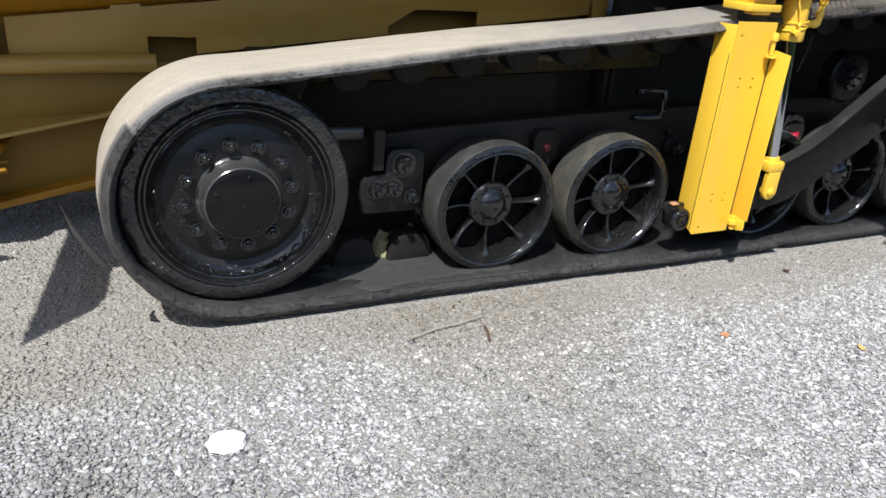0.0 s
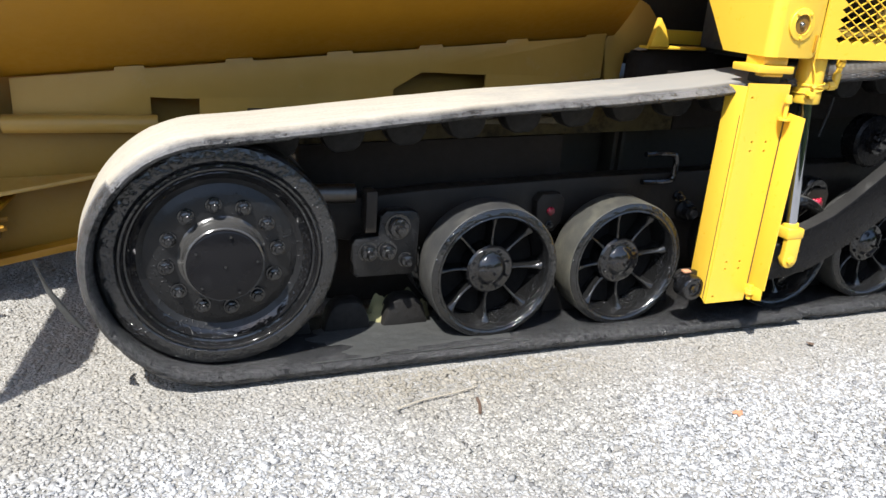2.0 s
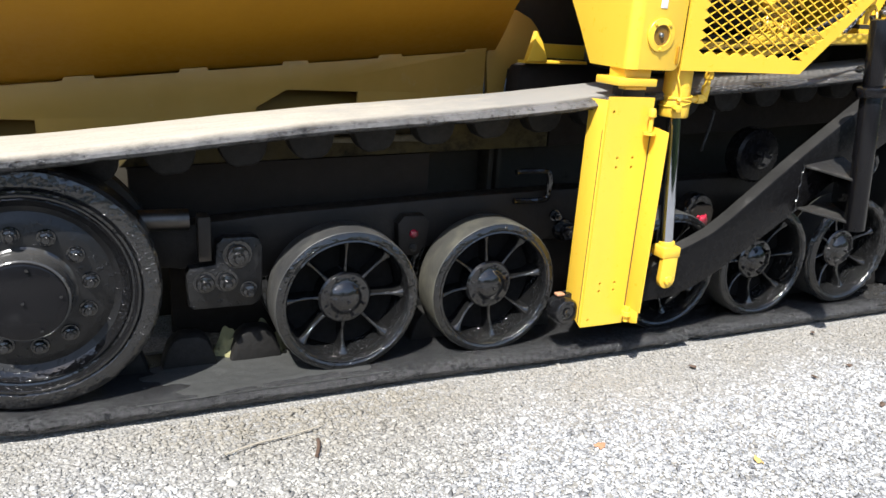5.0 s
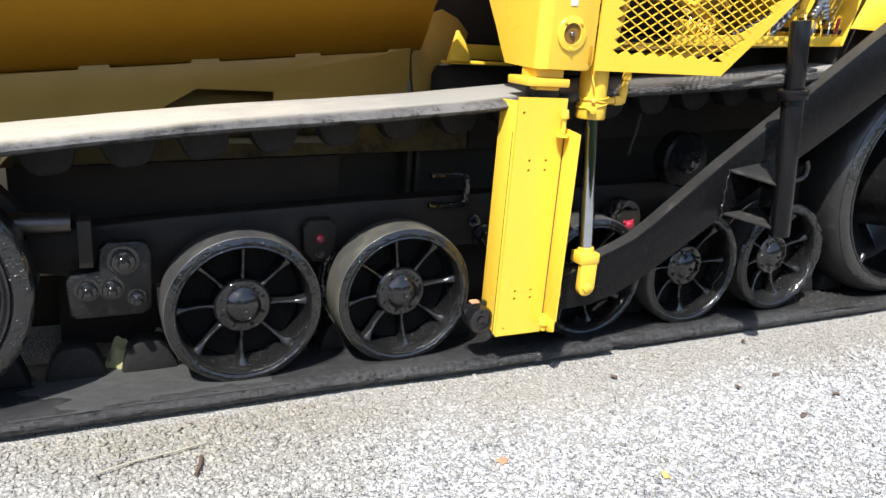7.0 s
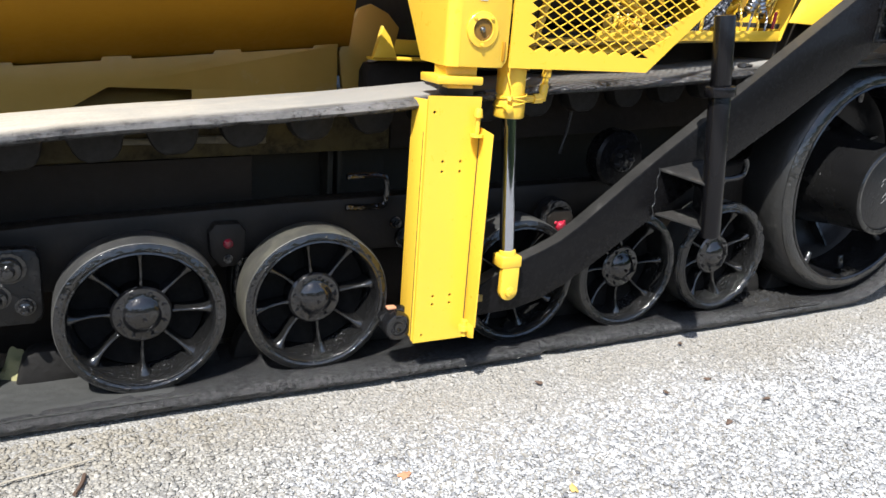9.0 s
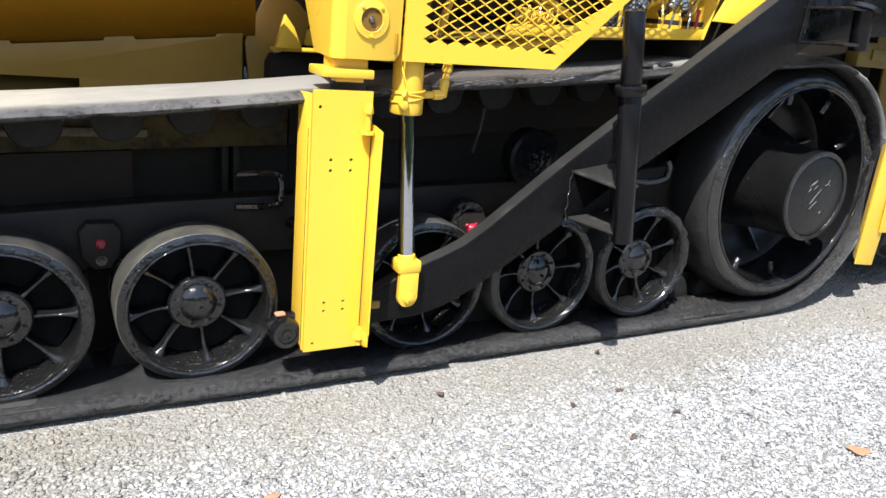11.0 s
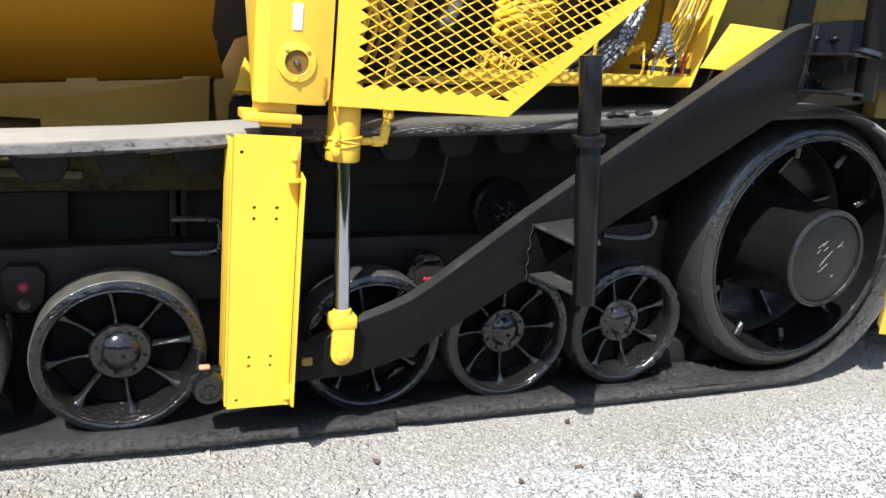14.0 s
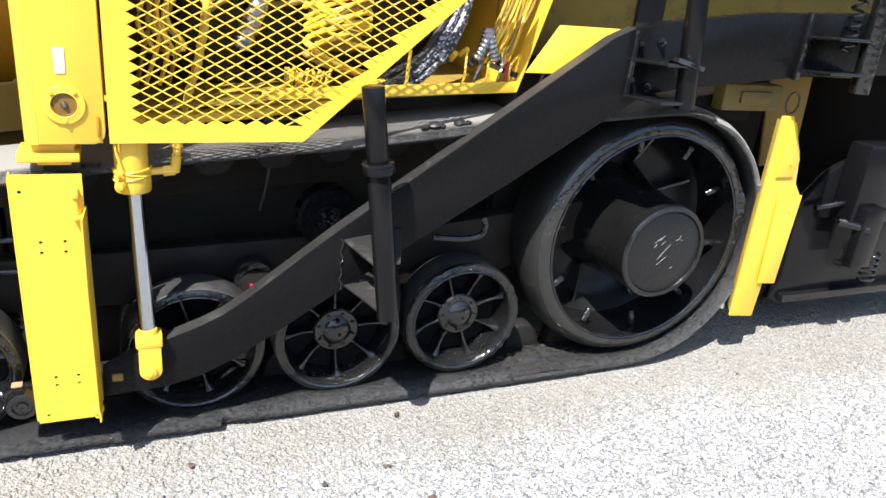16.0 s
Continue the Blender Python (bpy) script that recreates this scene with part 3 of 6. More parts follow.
def make_tar_patch(belt):
    """Lumpy tar and clay on the inner face, between the last small wheel and the drive wheel."""
    bm = bmesh.new()
    got = bmesh.ops.create_grid(bm, x_segments=44, y_segments=28, size=1.0)["verts"]
    for v in got:
        x, y = v.co.x, v.co.y
        r = math.hypot(x, y) + 0.35 * noise.noise(Vector((x * 2.2, y * 2.2, 5)))
        h = 0.020 * max(0.0, 1 - r) ** 0.5 * (0.7 + 0.9 * noise.noise(Vector((x * 7, y * 7, 2)))) - 0.003
        v.co = Vector((1.71 + 0.20 * x, 0.155 + 0.105 * y, 0.0455 + h))
    part("tar_patch", bm, MUD, belt)


DARK_SCRAP = paint("torn_rubber", (0.012, 0.012, 0.012), (0.02, 0.019, 0.018), 0.5, (0.05, 0.048, 0.045), 0.6, 0.6, 60.0)
CLAY = paint("yellow_clay", (0.25, 0.23, 0.10), (0.12, 0.118, 0.085), 0.8, (0.08, 0.08, 0.07), 0.5, 0.8, 40.0)
RUBBER_IN = paint("dirty_rubber", (0.0085, 0.008, 0.0075), (0.016, 0.0145, 0.013), 0.7, (0.05, 0.042, 0.025), 0.66, 0.6, 50.0, 0.0, 0.3)
make_belt()


WELL_BLACK = paint("matt_black_wheel_well", (0.0050, 0.0048, 0.0047), (0.0085, 0.0081, 0.0078), 0.8, (0.014, 0.013, 0.012), 0.64, 0.3, 35.0, 0.0, 0.15)
# near-black for plates in recesses, with their shade put into the colour
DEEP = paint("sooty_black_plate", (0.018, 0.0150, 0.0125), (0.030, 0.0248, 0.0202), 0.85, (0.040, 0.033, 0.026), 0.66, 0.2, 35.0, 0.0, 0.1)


def bogie_parts():
    """Meshes of one small wheel, its axis along y, the rim's face at y = 0."""
    bm = bmesh.new()
    lathe(bm, [(0.209, 0.006), (0.216, 0.003), (0.2215, 0.007), (0.2235, 0.018), (0.2240, 0.06), (0.2235, 0.120), (0.218, 0.133), (0.208, 0.135)], 96, wobble=0.004)
    tyre = part("bogie_wheel", bm, TREAD)
    bm = bmesh.new()
    lathe(bm, [(0.2205, 0.010), (0.2190, 0.003), (0.2120, -0.001), (0.203, -0.003), (0.197, 0.001), (0.192, -0.001), (0.187, 0.006), (0.185, 0.03), (0.178, 0.11), (0.178, 0.136), (0.2085, 0.136)], 120, wobble=0.004)
    rim = part("rim", bm, RIM_BLACK)
    bm = bmesh.new()
    lathe(bm, [(0.0001, 0.108), (0.177, 0.108), (0.177, 0.118), (0.0001, 0.118)], 48)
    web = part("back_plate", bm, WELL_BLACK)
    bm = bmesh.new()
    lathe(bm, [(0.0001, 0.022), (0.018, 0.0235), (0.034, 0.028), (0.044, 0.0345), (0.050, 0.0415), (0.054, 0.044), (0.076, 0.046), (0.082, 0.052), (0.083, 0.108), (0.0001, 0.108)], 48)
    hub = part("hub", bm, HUB_SATIN)
    bm = bmesh.new()
    rod(bm, (0, 0.049, 0), (0, 0.036, 0), 0.0056, 0.0048, 8, 0.0012)
    bolt = part("hub_bolt", bm, BLACK)
    bm = bmesh.new()
    rod(bm, (0.006, 0.024, -0.008), (0.006, 0.012, -0.010), 0.0055, n=8, bevel=0.001)
    bolts = part("grease_nipple", bm, BLACK)
    # one curved vane, thin at the middle and flared at both ends
    bm = bmesh.new()
    rows = []
    for i in range(11):
        s = i / 10
        r = 0.066 + 0.118 * s
        side = 0.003 * math.sin(math.pi * s)
        half = 0.0056 + 0.006 * (2 * s - 1) ** 4 + (0.008 * max(0.0, s - 0.72) * 4 * max(0.0, s - 0.72) * 4)
        front = 0.052 - 0.016 * s + 0.012 * math.sin(math.pi * s)
        round_front = [(side - half * math.cos(q), front + half * 1.2 * (1 - math.sin(q)), r) for q in [math.pi * i / 8 for i in range(9)]]
        rows.append([bm.verts.new(p) for p in (*round_front, (side + half, 0.108, r), (side - half, 0.108, r))])
    for p, q in zip(rows, rows[1:]):
        for i in range(11):
            bm.faces.new((p[i], p[(i + 1) % 11], q[(i + 1) % 11], q[i]))
    bm.faces.new(rows[0])
    bm.faces.new(rows[-1][::-1])
    spoke = part("spoke", bm, HUB_BLACK)
    return tyre, rim, web, hub, bolts, spoke, bolt


def caked_ring(bm, r0, r1, y, n, amount, high):
    """A lumpy skin of tar on a ring from r0 to r1 that faces -y; amount(angle) says how thick."""
    rings = []
    for k in range(n):
        a = 2 * math.pi * k / n
        row = []
        for s in range(9):
            r = r0 + (r1 - r0) * s / 8
            q = Vector((math.cos(a) * r, math.sin(a) * r, 1.3 + r1))
            much = amount(a)
            lump = max(0.0, noise.noise(q * 24) * 0.7 + noise.noise(q * 60) * 0.35 + 0.55 * much - 0.12) * much
            bend = 0.012 * max(0.0, s / 8 - 0.8) * 5 + 0.006 * max(0.0, 0.2 - s / 8) * 5
            row.append(bm.verts.new((r * math.cos(a), y + 0.006 + 0.012 * (1 - much) + bend - (0.0 if s in (0, 8) else high * min(lump, 1.0)), r * math.sin(a))))
        rings.append(row)
    for u, w in zip(rings, rings[1:] + rings[:1]):
        for s in range(8):
            bm.faces.new((u[s], u[s + 1], w[s + 1], w[s]))


def make_bogies():
    tyre, rim, web, hub, bolts, spoke, bolt = bogie_parts()
    spots = [(-0.817, 0.0, 0.264), (-0.322, 9.0, 0.263), (0.39, 14.0, 0.263), (0.866, 4.0, 0.264), (1.337, 20.0, 0.278)]
    for k, (x, turn, z) in enumerate(spots):
        # the outer wheel of each axle, then the inner one behind it
        for inner in (False, True):
            if k == 0 and not inner:
                body = tyre
                body.parent = paver
                sub = (rim, web, hub, bolts)
                for o in sub:
                    o.parent = body
            else:
                body = new("bogie_wheel", tyre.data)
                body.parent = paver
                for o in (rim, web, hub, bolts):
                    c = new(o.name.split(".")[0], o.data)
                    c.parent = body
            if k == 1:
                # this wheel's tread is the dusty one
                body.material_slots[0].link = "OBJECT"
                body.material_slots[0].material = TREAD_OLIVE
            tagged(body, "black eight-spoked bogie wheel with a dusty rubber tread", group="bogie wheels")
            body.matrix_basis = pose(x, 0.116 if not inner else 0.325, z, 0, -turn - (30 if inner else 0), 0)
            for j in range(8):
                if k == 0 and not inner and j == 0:
                    c = spoke
                else:
                    c = new("spoke", spoke.data)
                c.parent = body
                c.matrix_basis = pose(0, 0, 0, 0, 45 * j, 0)
                if not inner:
                    c = bolt if k == 0 and j == 0 else new("hub_bolt", bolt.data)
                    c.parent = body
                    c.matrix_basis = pose(0.0660 * math.cos(0.785 * j + 0.4), 0, 0.0660 * math.sin(0.785 * j + 0.4))
        if k == 4:
            bm = bmesh.new()
            caked_ring(bm, 0.196, 0.228, -0.003, 260, lambda a: 0.75 + 0.25 * math.cos(a - 0.6), 0.016)
            outer = [o for o in paver.children if o.name.startswith("bogie_wheel")][-2]
            part("caked_tar", bm, TAR, outer, "lumps of tar caked round the rim").location = (0, 0.0, 0)
        bm = bmesh.new()
        rod(bm, (x, 0.17, z), (x, 0.42, z), 0.035, n=20)
        part("axle", bm, GRIME, paver)


make_bogies()


def make_idler():
    bm = bmesh.new()
    lathe(bm, [(0.268, 0.006), (0.276, 0.0), (0.298, 0.001), (0.312, 0.005), (0.3205, 0.016), (0.3215, 0.06), (0.3215, 0.11), (0.314, 0.13), (0.268, 0.13)], 128, wobble=0.004)
    wheel = part("front_idler_wheel", bm, TAR_RUBBER, paver, "large black front idler wheel with a bolted hub")
    wheel.matrix_basis = pose(-1.657, 0.098, 0.376, 0, 0, 0)
    bm = bmesh.new()
    lathe(bm, [(0.270, 0.008), (0.267, -0.003), (0.261, -0.004), (0.256, 0.002), (0.252, 0.013), (0.247, 0.015), (0.241, 0.011), (0.234, 0.020), (0.222, 0.030), (0.222, 0.065), (0.270, 0.065)], 128, wobble=0.0018)
    part("rim", bm, BLACK, wheel)
    bm = bmesh.new()
    lathe(bm, [(0.0001, 0.026), (0.118, 0.026), (0.175, 0.028), (0.190, 0.034), (0.206, 0.040), (0.224, 0.030), (0.224, 0.10), (0.0001, 0.10)], 96)
    part("wheel_disc", bm, DISC_BLACK, wheel)
    bm = bmesh.new()
    lathe(bm, [(0.0001, -0.050), (0.094, -0.050), (0.098, -0.048), (0.100, -0.043), (0.100, -0.03), (0.0001, -0.03)], 72)
    cap = part("hub_cap", bm, BLACK_SMOOTH, wheel)
    bm = bmesh.new()
    lathe(bm, [(0.092, -0.041), (0.102, -0.041), (0.105, -0.038), (0.106, -0.01), (0.107, 0.012), (0.112, 0.022), (0.120, 0.027), (0.092, 0.05)], 72)
    part("hub_barrel", bm, WORN_HUB, wheel)
    bm = bmesh.new()
    rod(bm, (0, 0, 0), (0, -0.007, 0), 0.005, 0.004, 8)
    screw = part("cap_screw", bm, BLACK, wheel)
    screw.matrix_basis = pose(0, -0.049, 0)
    for k in range(5):
        a = 2 * math.pi * (k + 0.1) / 5
        again("cap_screw", screw, wheel, (0.084 * math.cos(a), -0.049, 0.084 * math.sin(a)))
    first = None
    for k in range(12):
        a = 2 * math.pi * (k + 0.25) / 12
        at = (0.150 * math.cos(a), 0.027, 0.150 * math.sin(a))
        if first is None:
            bm = bmesh.new()
            lathe(bm, [(0.0001, -0.026), (0.009, -0.026), (0.011, -0.021), (0.0165, -0.019), (0.018, -0.006), (0.0225, -0.005), (0.0235, 0.0), (0.0001, 0.0)], 12)
            first = o = part("wheel_nut", bm, BLACK, wheel)
        else:
            o = new("wheel_nut", first.data)
            o.parent = wheel
        o.matrix_basis = pose(*at, 0, 0, 0)
    # inner half of the wheel, beyond the guide lugs
    bm = bmesh.new()
    lathe(bm, [(0.20, 0.225), (0.321, 0.225), (0.321, 0.30), (0.20, 0.30)], 72)
    part("inner_tyre", bm, GRIME, wheel)
    bm = bmesh.new()
    rod(bm, (0, 0.11, 0), (0, 0.47, 0), 0.07)
    part("axle", bm, GRIME, wheel)


TAR_RUBBER = tarry("tarred_rubber", (0.008, 0.008, 0.0085), (0.015, 0.015, 0.0148), 0.20, (0.035, 0.034, 0.032), 0.66, 0.0052, 0.0034, 0.57)
SCUFFED = tarry("scuffed_black_paint", (0.005, 0.005, 0.0055), (0.010, 0.0098, 0.0095), 0.24, (0.035, 0.032, 0.029), 0.62, 0.003, 0.0012, 0.60, 0.6)
WORN_HUB = paint("worn_hub_paint", (0.030, 0.029, 0.028), (0.065, 0.063, 0.060), 0.18, (0.12, 0.118, 0.11), 0.56, 0.3, 50.0, 0.4)
WHEEL_RUBBER = tarry("dusty_black_rubber", (0.010, 0.010, 0.0098), (0.022, 0.0216, 0.0205), 0.40, (0.07, 0.067, 0.060), 0.60, 0.002, 0.0008, 0.62, 0.5)
SIDEWALL = tarry("dusty_sidewall", (0.010, 0.010, 0.0098), (0.022, 0.0218, 0.0205), 0.20, (0.038, 0.037, 0.034), 0.60, 0.0036, 0.0022, 0.57)
make_idler()


def make_drive():
    bm = bmesh.new()
    lathe(bm, [(0.424, 0.012), (0.432, 0.0), (0.452, -0.002), (0.468, 0.006), (0.485, 0.026), (0.500, 0.055), (0.507, 0.10), (0.507, 0.17), (0.496, 0.21), (0.424, 0.22)], 160, wobble=0.003)
    wheel = part("drive_wheel", bm, WHEEL_RUBBER, paver, "large black rear drive wheel with a deep dished hub")
    wheel.matrix_basis = pose(DRIVE[0], 0.095, DRIVE[1], 0, 0, 0)
    bm = bmesh.new()
    lathe(bm, [(0.428, 0.010), (0.431, -0.005), (0.425, -0.008), (0.420, -0.003), (0.418, 0.012), (0.416, 0.05), (0.408, 0.22), (0.428, 0.22)], 200, wobble=0.004)
    part("rim", bm, BLACK, wheel)
    # tar and chips caked on the tyre's face
    bm = bmesh.new()
    caked_ring(bm, 0.424, 0.476, 0.0, 520, lambda a: max(0.0, math.cos(a - 0.35)) ** 2.2, 0.030)
    part("caked_tar", bm, TAR, wheel)
    bm = bmesh.new()
    lathe(bm, [(0.430, 0.010), (0.432, -0.0025), (0.450, -0.0045), (0.466, 0.0025), (0.476, 0.012), (0.476, 0.02), (0.430, 0.02)], 160, wobble=0.003)
    part("sidewall", bm, SIDEWALL, wheel, "grey dusty tyre sidewall with chips")
    bm = bmesh.new()
    lathe(bm, [(0.17, 0.330), (0.24, 0.325), (0.30, 0.315), (0.345, 0.300), (0.375, 0.270), (0.39, 0.230), (0.408, 0.205), (0.408, 0.235), (0.30, 0.35), (0.17, 0.36)], 96)
    part("wheel_disc", bm, DISC_BLACK, wheel)
    bm = bmesh.new()
    lathe(bm, [(0.0001, -0.070), (0.164, -0.070), (0.168, -0.081), (0.180, -0.083), (0.187, -0.077), (0.189, -0.066), (0.190, 0.0), (0.194, 0.08), (0.203, 0.16), (0.216, 0.24), (0.23, 0.345), (0.0001, 0.350)], 96)
    part("final_drive_hub", bm, SCUFFED, wheel).location = (0.008, -0.023, -0.004)
    bm = bmesh.new()
    lathe(bm, [(0.0001, -0.0765), (0.160, -0.0765), (0.1645, -0.074), (0.166, -0.069), (0.0001, -0.0695)], 96)
    part("hub_cap", bm, DISC_BLACK, wheel).location = (0.008, -0.023, -0.004)
    # radial webs of the dished disc
    rib = None
    for k in range(8):
        if rib is None:
            bm = bmesh.new()
            prism(bm, [(0.205, 0.0), (0.407, 0.0), (0.407, 0.012), (0.205, 0.012)], 0.21, 0.32, 0.003)
            for v in bm.verts:      # deeper towards the hub, sloped to the rim
                if v.co.y < 0.26:
                    v.co.y = 0.298 - 0.38 * max(0.0, v.co.x - 0.205)
            rib = o = part("web_rib", bm, HUB_SATIN, wheel)
        else:
            o = new("web_rib", rib.data)
            o.parent = wheel
        o.matrix_basis = pose(0, 0, 0, 0, 45 * k + 20, 0)
    bm = bmesh.new()
    slab(bm, [(0.03, 0.0, 0.168), (0.03, 0.28, 0.215), (0.03, 0.27, 0.285), (0.03, 0.06, 0.195)], 0.012)
    part("hub_fin", bm, BLACK, wheel)
    first = None
    for k in range(10):
        a = 36 * k + 8
        if first is None:
            bm = bmesh.new()
            rod(bm, (0.350, 0.075, 0.0), (0.408, 0.070, 0.0), 0.013, 0.016, 12, 0.003)
            first = o = part("rim_stud", bm, TAR, wheel)
        else:
            o = new("rim_stud", first.data)
            o.parent = wheel
        o.matrix_basis = pose(0, 0, 0, 0, a, 0)
    # hand-written marks on the cap, as plain strokes
    for x, z, ln, ang in ((-0.040, 0.052, 0.030, 42), (-0.022, 0.060, 0.028, 44), (-0.012, 0.040, 0.022, 40), (-0.046, 0.030, 0.018, 48), (0.004, 0.010, 0.060, 48), (-0.018, -0.018, 0.024, 45),
                          (-0.006, -0.034, 0.050, 40), (0.062, 0.060, 0.018, 75), (0.070, 0.048, 0.016, -20), (0.052, 0.050, 0.014, 30), (0.050, -0.066, 0.012, 40)):
        bm = bmesh.new()
        box(bm, -ln / 2, ln / 2, -0.0009, 0.0009, -0.0009, 0.0009, 0)
        part("marker_stroke", bm, MARK, wheel).matrix_basis = pose(0.008 + x, -0.0998, z - 0.004, 0, -ang, 0)
    bm = bmesh.new()
    lathe(bm, [(0.30, 0.37), (0.505, 0.37), (0.505, 0.42), (0.30, 0.42)], 72)
    part("inner_tyre", bm, GRIME, wheel)


make_drive()


def make_track_frame():
    bm = bmesh.new()
    prism(bm, [(-1.36, 0.36), (-1.05, 0.30), (-0.62, 0.33), (-0.55, 0.36), (0.2, 0.36), (0.6, 0.34), (1.5, 0.36), (1.9, 0.50), (1.9, 0.66), (1.2, 0.58), (-0.4, 0.53), (-1.0, 0.50), (-1.36, 0.47)], 0.30, 0.38, 0.008)
    frame_bar = part("track_frame", bm, FRAME, paver, "grimy black steel track frame")
    bm = bmesh.new()
    rod(bm, (-1.42, 0.28, 0.505), (-1.25, 0.28, 0.502), 0.03)
    part("tension_rod", bm, ROD_STEEL, frame_bar, "bare dull steel tension rod")
    bm = bmesh.new()
    box(bm, -1.235, -1.20, 0.19, 0.25, 0.40, 0.53, 0.004)
    part("rod_stop", bm, FRAME, frame_bar)
    bm = bmesh.new()
    prism(bm, [(-1.265, 0.262), (-1.25, 0.25), (-1.085, 0.25), (-1.065, 0.262), (-1.058, 0.28), (-1.055, 0.43), (-1.065, 0.455), (-1.085, 0.463), (-1.165, 0.463), (-1.185, 0.445), (-1.19, 0.385), (-1.26, 0.378), (-1.27, 0.36)], 0.205, 0.25, 0.008)
    block = part("adjuster_plate", bm, DISC_BLACK, paver)
    for x, z, r in ((-1.220, 0.335, 0.022), (-1.160, 0.335, 0.022), (-1.098, 0.304, 0.017), (-1.128, 0.412, 0.028)):
        bm = bmesh.new()
        lathe(bm, [(0.0001, -0.052), (r * 0.45, -0.050), (r * 0.55, -0.044), (r * 0.6, -0.030), (r * 1.05, -0.027), (r * 1.15, -0.022), (r * 1.15, -0.006), (r * 1.5, -0.005), (r * 1.5, 0.004), (0.0001, 0.004)], 14)
        part("bolt", bm, BLACK, block).matrix_basis = pose(x, 0.206, z)
    # pivots between the wheels
    for x, z, lift in ((-0.563, 0.424, 0.0), (0.603, 0.424, 0.045)):
        bm = bmesh.new()
        prism(bm, [(x - 0.055, z + 0.035), (x - 0.035, z + 0.06), (x + 0.035, z + 0.06), (x + 0.055, z + 0.035), (x + 0.05, z - 0.04), (x + 0.02, z - 0.075), (x - 0.02, z - 0.075), (x - 0.05, z - 0.04)], 0.262, 0.33, 0.008)
        boss = part("pivot_bracket", bm, FRAME, paver)
        boss.location = (0, -lift, 0)
        bm = bmesh.new()
        lathe(bm, [(0.0001, -0.011), (0.007, -0.010), (0.011, -0.006), (0.013, 0.01), (0.0001, 0.01)], 20, wobble=0.12)
        pin = part("pivot_pin", bm, RED, boss, "red greasy pivot pin")
        pin.matrix_basis = pose(x, 0.262, z) @ Matrix.Scale(1.7 if lift else 1.25, 4)
        for gx, gz, gr in ((-0.020, 0.012, 0.009), (0.014, 0.016, 0.007), (0.018, -0.016, 0.010), (-0.012, -0.020, 0.008), (0.004, -0.034, 0.007))[:5 if lift else 0]:
            bm = bmesh.new()
            lathe(bm, [(0.0001, -0.006), (gr * 0.6, -0.005), (gr, 0.002), (0.0001, 0.004)], 12, wobble=0.2)
            part("grease_smear", bm, RED, boss, "smear of red grease").matrix_basis = pose(x + gx, 0.262, z + gz)
        bm = bmesh.new()
        hexbolt(bm, (x, 0.262, z - 0.048), 0.011, 0.016)
        part("bolt", bm, BLACK, boss)
        if lift:
            bm = bmesh.new()
            lathe(bm, [(0.04, -0.004), (0.062, -0.006), (0.068, 0.002), (0.068, 0.05), (0.04, 0.05)], 32, wobble=0.02)
            part("boss_ring", bm, TAR, boss).matrix_basis = pose(x - 0.01, 0.275, z + 0.03)
    bm = bmesh.new()
    hexbolt(bm, (0.03, 0.30, 0.395), 0.03, 0.05)
    hexbolt(bm, (-0.01, 0.30, 0.45), 0.015, 0.03)
    part("guide_bolt", bm, BLACK, frame_bar)
    bm = bmesh.new()
    hose(bm, [(-0.19, 0.285, 0.612), (-0.12, 0.285, 0.614), (-0.068, 0.285, 0.610), (-0.055, 0.285, 0.595), (-0.053, 0.285, 0.56), (-0.055, 0.285, 0.53), (-0.068, 0.285, 0.514), (-0.12, 0.285, 0.510), (-0.19, 0.285, 0.512)], 0.0105, 10, 4)
    part("step_bracket", bm, BLACK, frame_bar)
    # carrier roller under the upper run
    bm = bmesh.new()
    lathe(bm, [(0.03, 0.0), (0.095, 0.0), (0.105, 0.01), (0.105, 0.07), (0.095, 0.08), (0.03, 0.08)], 48)
    roller = part("carrier_roller", bm, ARM_BLACK, paver, "black carrier roller under the upper belt run")
    roller.matrix_basis = pose(0.84, 0.22, 0.665)
    bm = bmesh.new()
    lathe(bm, [(0.0001, -0.02), (0.045, -0.018), (0.05, 0.0), (0.05, 0.02), (0.0001, 0.02)], 32)
    part("hub", bm, BLACK, roller)
    for k in range(5):
        a = k * 1.2566
        bm = bmesh.new()
        rod(bm, (0.032 * math.cos(a), -0.018, 0.032 * math.sin(a)), (0.032 * math.cos(a), -0.03, 0.032 * math.sin(a)), 0.007, n=6)
        part("bolt", bm, TAR, roller)
    # small guide roller with its arm beside the guard
    bm = bmesh.new()
    prism(bm, [(-0.15, 0.225), (-0.11, 0.245), (-0.06, 0.248), (-0.045, 0.30), (-0.02, 0.30), (-0.02, 0.20), (-0.06, 0.16), (-0.13, 0.165)], 0.055, 0.08, 0.004)
    arm = part("scraper_arm", bm, BLACK, paver)
    bm = bmesh.new()
    lathe(bm, [(0.0001, 0.004), (0.014, 0.0), (0.016, 0.006), (0.026, 0.006), (0.028, 0.0), (0.040, 0.002), (0.045, 0.010), (0.045, 0.06), (0.0001, 0.06)], 40)
    part("scraper_roller", bm, BLACK, arm).matrix_basis = pose(-0.098, 0.018, 0.196)
    bm = bmesh.new()
    box(bm, -0.125, -0.095, 0.05, 0.075, 0.243, 0.252, 0.004)
    part("worn_edge", bm, LEAF_RED, arm, "bare rusty edge")
    # stray wire hanging inside the track
    bm = bmesh.new()
    hose(bm, [(0.657, 0.30, 0.915), (0.653, 0.30, 0.86), (0.649, 0.30, 0.807), (0.639, 0.30, 0.745), (0.627, 0.30, 0.70), (0.621, 0.30, 0.672)], 0.0048, 8, 6, 0.2)
